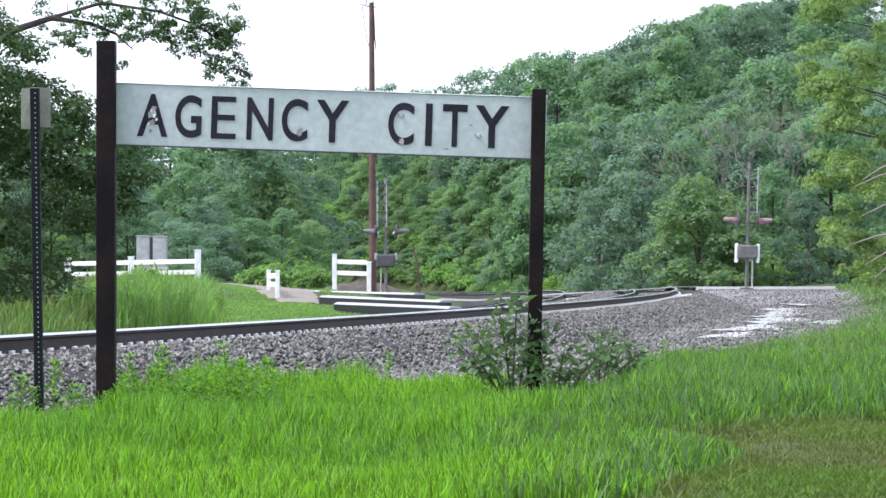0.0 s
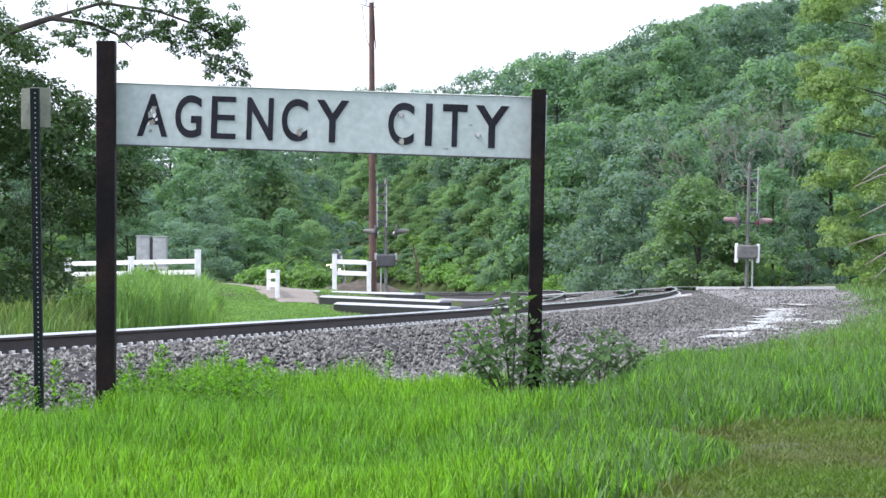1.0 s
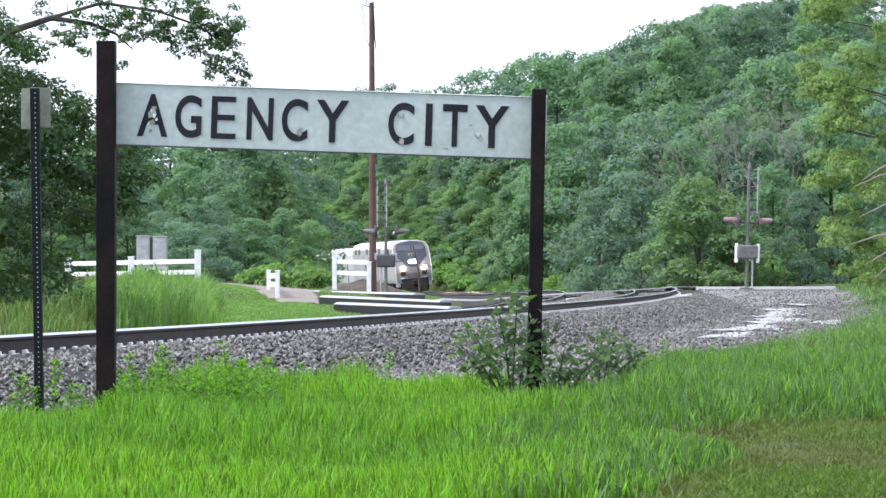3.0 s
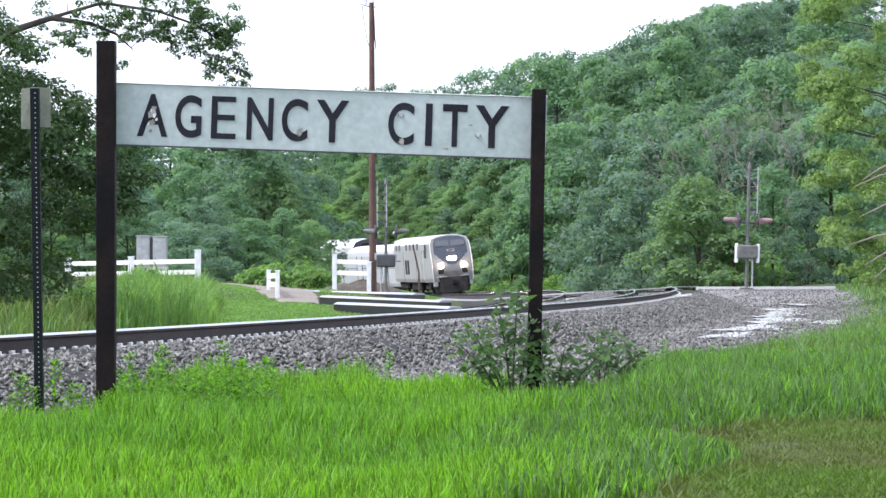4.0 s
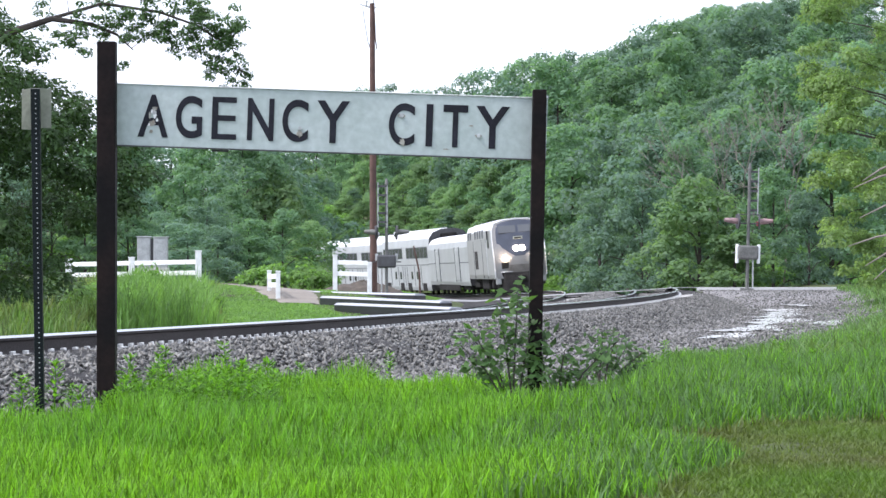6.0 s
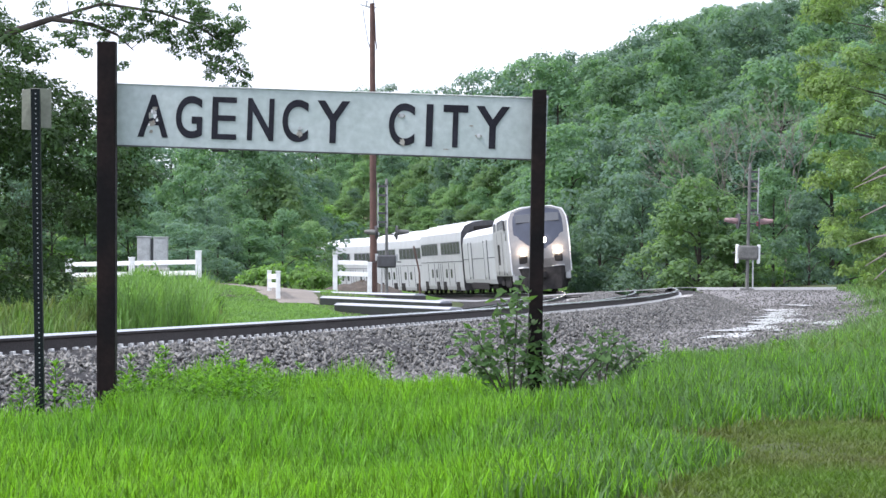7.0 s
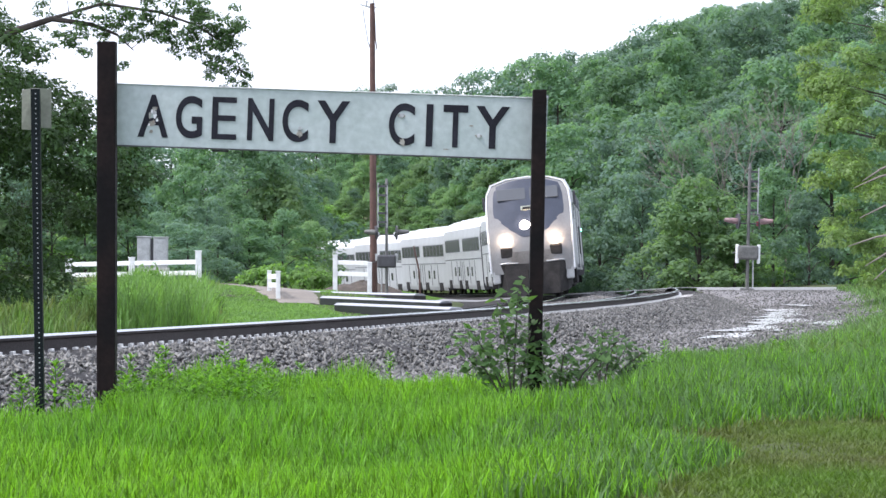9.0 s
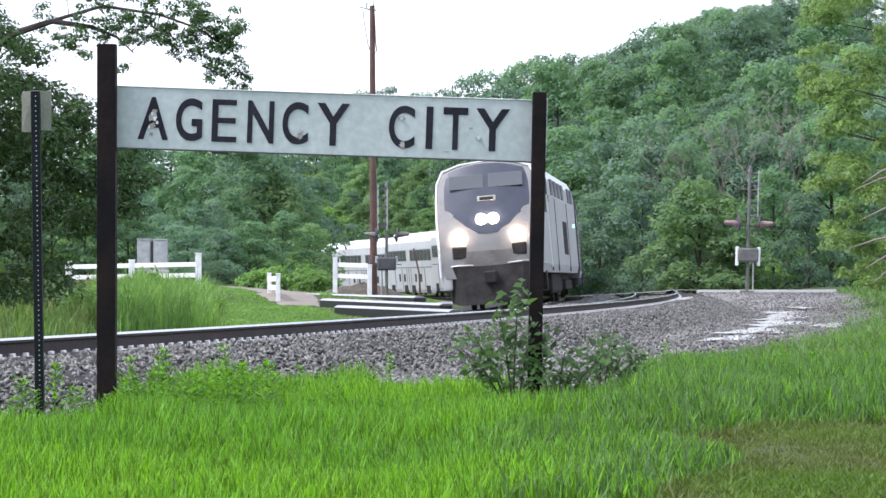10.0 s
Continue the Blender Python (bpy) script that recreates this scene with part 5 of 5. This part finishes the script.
def truck(parent, y, wheelbase):
    t = part("truck", boxed(-1.2, 1.2, y - wheelbase / 2 - 0.7, y + wheelbase / 2 + 0.7, 0.42, 0.95, 0.06), M_UNDER, parent)
    for dy in (-wheelbase / 2, wheelbase / 2):
        for x in (-0.7525, 0.7525):
            bm = bmesh.new()
            disc(bm, (x, y + dy, 0.47), (1, 0, 0), 0.47, 0.13, 20)
            part("wheel", bm, M_UNDER, t)
        bm = bmesh.new()
        tube(bm, [(-1.1, y + dy, 0.47), (1.1, y + dy, 0.47)], 0.08, 8)
        part("axle", bm, M_UNDER, t)
    for x in (-1.22, 1.22):
        part("side_frame", boxed(x - 0.08, x + 0.08, y - wheelbase / 2 - 0.5, y + wheelbase / 2 + 0.5, 0.4, 0.75, 0.05), M_UNDER, t)
    return t


def shared(ob, name, parent, m):
    o = new(name, ob.data)
    o.parent = parent
    o.matrix_basis = m
    return o


def superliner():
    """Tall two-storey coach, 25.9 m long."""
    c = new("passenger_car")
    HL, hw = 12.75, 1.54
    shell("body", c, -HL, HL, hw, 0.42, 3.75, 4.93, M_SILVER, M_ROOF, M_DARKMETAL)
    win, pil, low, gr, vent, dr = [None] * 6
    for sd in (-1, 1):
        for y0, y1 in ((-11.9, -1.2), (0.9, 11.9)):
            band = part("window_band", boxed(sd * hw - 0.012, sd * hw + 0.012, y0, y1, 2.84, 3.68, 0.004), M_STRIPE, c)
            n = 6
            step = (y1 - y0) / n
            for k in range(n):
                if win is None:
                    win = part("window", boxed(-0.02, 0.02, -0.8, 0.8, 2.88, 3.64, 0.01), M_GLASS, band)
                    o = win
                else:
                    o = shared(win, "window", band, Matrix())
                o.parent = band
                o.matrix_basis = pose(sd * hw, y0 + step * (k + 0.5), 0)
        belt = part("belt_line", boxed(sd * hw - 0.015, sd * hw + 0.015, -HL + 0.05, HL - 0.05, 2.32, 2.37), M_STRIPE, c)
        for y in (-5.4, -2.7, 3.4, 6.2):
            if low is None:
                low = part("lower_window", boxed(-0.02, 0.02, -0.45, 0.45, 1.25, 1.85, 0.02), M_GLASS, c)
                o = low
            else:
                o = shared(low, "lower_window", c, Matrix())
            o.matrix_basis = pose(sd * hw, y, 0)
        for y in (-8.0, -4.0, -1.35, -0.2, 0.95, 4.8, 8.2):
            if gr is None:
                gr = part("panel_joint", boxed(-0.018, 0.018, -0.09, 0.09, 0.75, 2.25, 0.0), M_STRIPE, c)
                o = gr
            else:
                o = shared(gr, "panel_joint", c, Matrix())
            o.matrix_basis = pose(sd * hw, y, 0)
        for y in (-9.6, -2.2, 1.9, 9.6):
            if vent is None:
                vent = part("underfloor_box", boxed(-0.025, 0.025, -0.95, 0.95, 0.4, 0.98, 0.02), M_UNDER, c)
                o = vent
            else:
                o = shared(vent, "underfloor_box", c, Matrix())
            o.matrix_basis = pose(sd * hw, y, 0)
    for y in (-HL - 0.12, HL + 0.12):
        part("diaphragm", boxed(-0.6, 0.6, y - 0.14, y + 0.14, 2.5, 4.6, 0.05), M_UNDER, c)
        part("coupler", boxed(-0.15, 0.15, y - 0.3, y + 0.3, 0.65, 0.95, 0.04), M_UNDER, c)
    for k in range(5):
        part("roof_vent", boxed(-0.5, 0.5, -9 + 4.5 * k - 0.5, -9 + 4.5 * k + 0.5, 4.9, 4.97, 0.02), M_ROOF, c)
    truck(c, -9.3, 2.6)
    truck(c, 9.3, 2.6)
    return c


def baggage():
    c = new("baggage_car")
    HL, hw = 12.75, 1.5
    shell("body", c, -HL, HL, hw, 0.7, 3.2, 4.1, M_SILVER, M_ROOF, M_DARKMETAL)
    for sd in (-1, 1):
        for y in (-6.3, 6.3):
            d = part("sliding_door", boxed(sd * hw - 0.02, sd * hw + 0.03, y - 1.2, y + 1.2, 1.05, 3.1, 0.02), M_SILVER, c)
            for e in (-1.28, 1.28):
                part("door_rail", boxed(sd * hw - 0.02, sd * hw + 0.045, y + e - 0.08, y + e + 0.08, 0.95, 3.25), M_STRIPE, d)
        part("skirt", boxed(sd * hw - 0.05, sd * hw - 0.01, -6.5, 6.5, 0.35, 0.75, 0.02), M_UNDER, c)
        part("belt_line", boxed(sd * hw - 0.012, sd * hw + 0.014, -HL + 0.05, HL - 0.05, 2.2, 2.25), M_STRIPE, c)
    for y in (-HL - 0.12, HL + 0.12):
        part("diaphragm", boxed(-0.5, 0.5, y - 0.14, y + 0.14, 1.1, 3.2, 0.05), M_UNDER, c)
        part("coupler", boxed(-0.15, 0.15, y - 0.3, y + 0.3, 0.65, 0.95, 0.04), M_UNDER, c)
    truck(c, -9.1, 2.6)
    truck(c, 9.1, 2.6)
    return c


def slope(z):
    """How far the nose reaches forward at a height."""
    return float(np.interp(z, [0.2, 1.4, 2.1, 2.6, 4.0, 4.4], [0.95, 1.0, 0.98, 0.8, 0.12, -0.15]))


def locomotive():
    """Single-ended diesel locomotive with a slanted nose, 21 m long; its front is at y = 10.5."""
    c = new("locomotive")
    hw = 1.53
    bm = bmesh.new()
    loft(bm, [ring(-10.3, hw, 0.95, 3.3, 4.37, None, True), ring(7.9, hw, 0.95, 3.3, 4.37, None, True), ring(8.7, hw, 0.95, 3.3, 4.37, slope, True), ring(9.35, hw * 0.975, 0.95, 3.3, 4.35, slope, True)])
    bmesh.ops.recalc_face_normals(bm, faces=bm.faces)
    for f in bm.faces:
        f.material_index = 1 if f.normal.z > 0.35 else (2 if f.normal.y < -0.9 else 0)
    me = bpy.data.meshes.new("body")
    bm.to_mesh(me)
    bm.free()
    body = put("body", me, [M_LOCO, M_ROOF, M_UNDER], c)

    def face(name, levels, material, push, cols=8):
        """A panel of the nose from (z, half width) levels."""
        v, f = [], []
        for z, w, crown in levels:
            for k in range(cols + 1):
                u = 2 * k / cols - 1
                zz = z - crown * u * u
                v.append((u * w, 9.36 + slope(zz) + push + 0.1 * (1 - u * u), zz))
        for i in range(len(levels) - 1):
            for k in range(cols):
                f.append((i * (cols + 1) + k, i * (cols + 1) + k + 1, (i + 1) * (cols + 1) + k + 1, (i + 1) * (cols + 1) + k))
        return put(name, mesh_from(v, f, name), material, c, smooth=True)

    face("nose_panel", [(0.95, 1.4, 0), (1.4, 1.42, 0), (2.1, 1.43, 0), (2.8, 1.45, 0), (3.25, 1.45, 0.01), (3.7, 1.43, 0.06), (4.0, 1.37, 0.14), (4.3, 1.28, 0.26)], M_NOSE, 0.01)
    face("nose_mask", [(2.2, 0.5, 0), (2.45, 0.86, 0), (2.75, 1.14, 0), (2.95, 1.24, 0), (3.25, 1.25, 0.01), (3.7, 1.23, 0.05), (4.0, 1.18, 0.11), (4.27, 1.1, 0.2)], M_BLUE, 0.035)
    face("nose_band", [(1.22, 1.12, 0), (1.5, 1.15, 0), (1.7, 1.1, 0)], M_DIRTY, 0.03)
    for sd in (-1, 1):
        bm = bmesh.new()
        tube(bm, [(sd * w, 9.36 + slope(z) + 0.01, z) for z, w in ((1.0, 1.47), (2.1, 1.48), (2.6, 1.49), (3.3, 1.485), (3.75, 1.45), (4.1, 1.28), (4.28, 0.75), (4.34, 0.0))], 0.032, 6)
        part("face_rim", bm, M_ROOF, c)
        bm = boxed(min(sd * 0.07, sd * 1.08), max(sd * 0.07, sd * 1.08), -0.02, 0.02, -0.23, 0.23, 0.02)
        w = part("windscreen", bm, M_SCREEN, c, "sky-reflecting windscreen pane")
        w.matrix_basis = pose(0, 9.36 + slope(3.74) + 0.12, 3.74, 26, 0, 0)
        part("wiper", tube(bmesh.new(), [(sd * 0.55, -0.03, -0.2), (sd * 0.2, -0.035, 0.15)], 0.012, 5), M_UNDER, w)
        part("lamp_recess", boxed(sd * 0.86 - 0.22, sd * 0.86 + 0.22, 10.2, 10.45, 1.5, 1.88, 0.05), M_UNDER, c)
        part("corner_post", boxed(sd * 1.29 - 0.14, sd * 1.29 + 0.14, 9.7, 10.36, 0.62, 1.3, 0.05), M_LOCO, c)
        part("side_step", boxed(sd * 1.42 - 0.08, sd * 1.42 + 0.08, 8.2, 8.8, 0.45, 1.0, 0.03), M_UNDER, c)
        bm = bmesh.new()
        disc(bm, (sd * 0.17, 9.36 + slope(2.62) + 0.15, 2.62), (0, 1, 0), 0.16, 0.08, 16)
        part("headlight", bm, M_HEAD, c, "lit warm white headlight")
        bm = bmesh.new()
        disc(bm, (sd * 0.86, 9.36 + slope(2.1) + 0.12, 2.1), (0, 1, 0), 0.15, 0.1, 16)
        part("ditch_light", bm, M_HEAD, c, "lit warm white ditch light")
        part("mirror", boxed(sd * 1.62 - 0.05, sd * 1.62 + 0.05, 8.1, 8.3, 3.25, 3.75, 0.02), M_DARKMETAL, c)
        part("cab_window", boxed(sd * hw - 0.015, sd * hw + 0.015, 6.9, 7.9, 2.75, 3.35, 0.03), M_GLASS, c)
        part("grab_rail", tube(bmesh.new(), [(sd * 1.3, 10.3, 1.3), (sd * 0.9, 10.5, 1.32), (sd * 0.5, 10.5, 1.3)], 0.025, 6), M_GALV, c)
        for y in (-8.4, -6.6, -2.6, -0.6, 1.4, 3.4):
            part("roof_grille", boxed(sd * 1.5 - 0.06, sd * 1.5 + 0.04, y - 0.5, y + 0.5, 3.38, 3.86, 0.02), M_STRIPE, body)
        for y in (-4.7, 2.3, 5.6):
            part("panel_joint", boxed(sd * hw - 0.02, sd * hw + 0.016, y - 0.06, y + 0.06, 1.0, 3.3), M_STRIPE, body)
        for y in (-3.4, -2.1):
            part("side_grille", boxed(sd * hw - 0.02, sd * hw + 0.02, y - 0.45, y + 0.45, 1.55, 2.65, 0.02), M_UNDER, body)
        part("door", boxed(sd * hw - 0.02, sd * hw + 0.02, 5.7, 6.4, 1.1, 3.1, 0.02), M_SILVER, body)
    part("number_board", boxed(-0.27, 0.27, -0.03, 0.03, -0.085, 0.085, 0.015), M_PLATE, c).matrix_basis = pose(0, 9.36 + slope(3.22) + 0.12, 3.22, 26, 0, 0)
    part("number_bars", boxed(-0.2, 0.2, -0.04, -0.0, -0.05, 0.05), M_UNDER, c).matrix_basis = pose(0, 9.36 + slope(3.22) + 0.16, 3.22, 26, 0, 0)
    bm = bmesh.new()
    loft(bm, [[(-1.3, 9.5, 0.3), (1.3, 9.5, 0.3), (1.35, 9.5, 1.3), (-1.35, 9.5, 1.3)], [(-1.2, 10.15, 0.24), (1.2, 10.15, 0.24), (1.18, 10.37, 1.3), (-1.18, 10.37, 1.3)], [(-0.9, 10.75, 0.16), (0.9, 10.75, 0.16), (0.95, 10.5, 1.26), (-0.95, 10.5, 1.26)]])
    part("pilot", bm, M_UNDER, c, "sooty black snowplough pilot")
    part("coupler", boxed(-0.18, 0.18, 10.4, 11.0, 0.75, 1.1, 0.05), M_UNDER, c)
    part("fuel_tank", boxed(-1.3, 1.3, -2.6, 2.8, 0.3, 1.0, 0.1), M_UNDER, c)
    for y in (-9.0, -4.6, 0.5):
        part("roof_hatch", boxed(-0.6, 0.6, y - 0.7, y + 0.7, 4.3, 4.42, 0.03), M_DARKMETAL, c)
    bm = bmesh.new()
    disc(bm, (-1.57, -8.3, 2.6), (1, 0, 0), 0.06, 0.05, 10)
    part("marker_lamp", bm, M_GREENLAMP, c)
    truck(c, -7.0, 2.9)
    truck(c, 6.9, 2.9)
    return c


loco = tagged(locomotive(), "silver and blue diesel locomotive with lit headlights", "locomotive")
bag = tagged(baggage(), "low silver baggage car behind the locomotive", "baggage car")
coaches = [superliner()]
for k in range(5):
    coaches.append(copy_thing(coaches[0], Matrix()))
for c in coaches:
    tagged(c, "tall silver two-storey passenger coach with a pale roof", "passenger car", "coaches of the train")

# where the front of the locomotive is along the far track
NOSE_T = [0.0, 1.0, 2.0, 2.5, 2.7, 3.8, 4.5, 5.5, 7.0, 7.5, 8.5, 9.5, 10.0]
NOSE_S = [181.5, 158.5, 135.5, 124.0, 119.4, 94.1, 78.0, 55.1, 21.5, 10.75, -9.5, -28.3, -37.25]


def nose_at(t):
    # smooth slowing run: quadratic through the known places
    k = np.polyfit(NOSE_T, NOSE_S, 4)
    return float(np.polyval(k, t))


def car_pose(s):
    p = on_track(s, 0.0)
    a = HEAD0 - s / RADIUS
    return Matrix.Translation(p) @ Euler((0, CANT, math.pi - a)).to_matrix().to_4x4()


def motions():
    times = [i * 0.25 for i in range(41)]
    walk(loco, [(t, car_pose(nose_at(t) + 10.5)) for t in times])
    walk(bag, [(t, car_pose(nose_at(t) + 21.3 + 13.0)) for t in times])
    for i, c in enumerate(coaches):
        walk(c, [(t, car_pose(nose_at(t) + 47.5 + 13.1 + 26.2 * i)) for t in times])


motions()
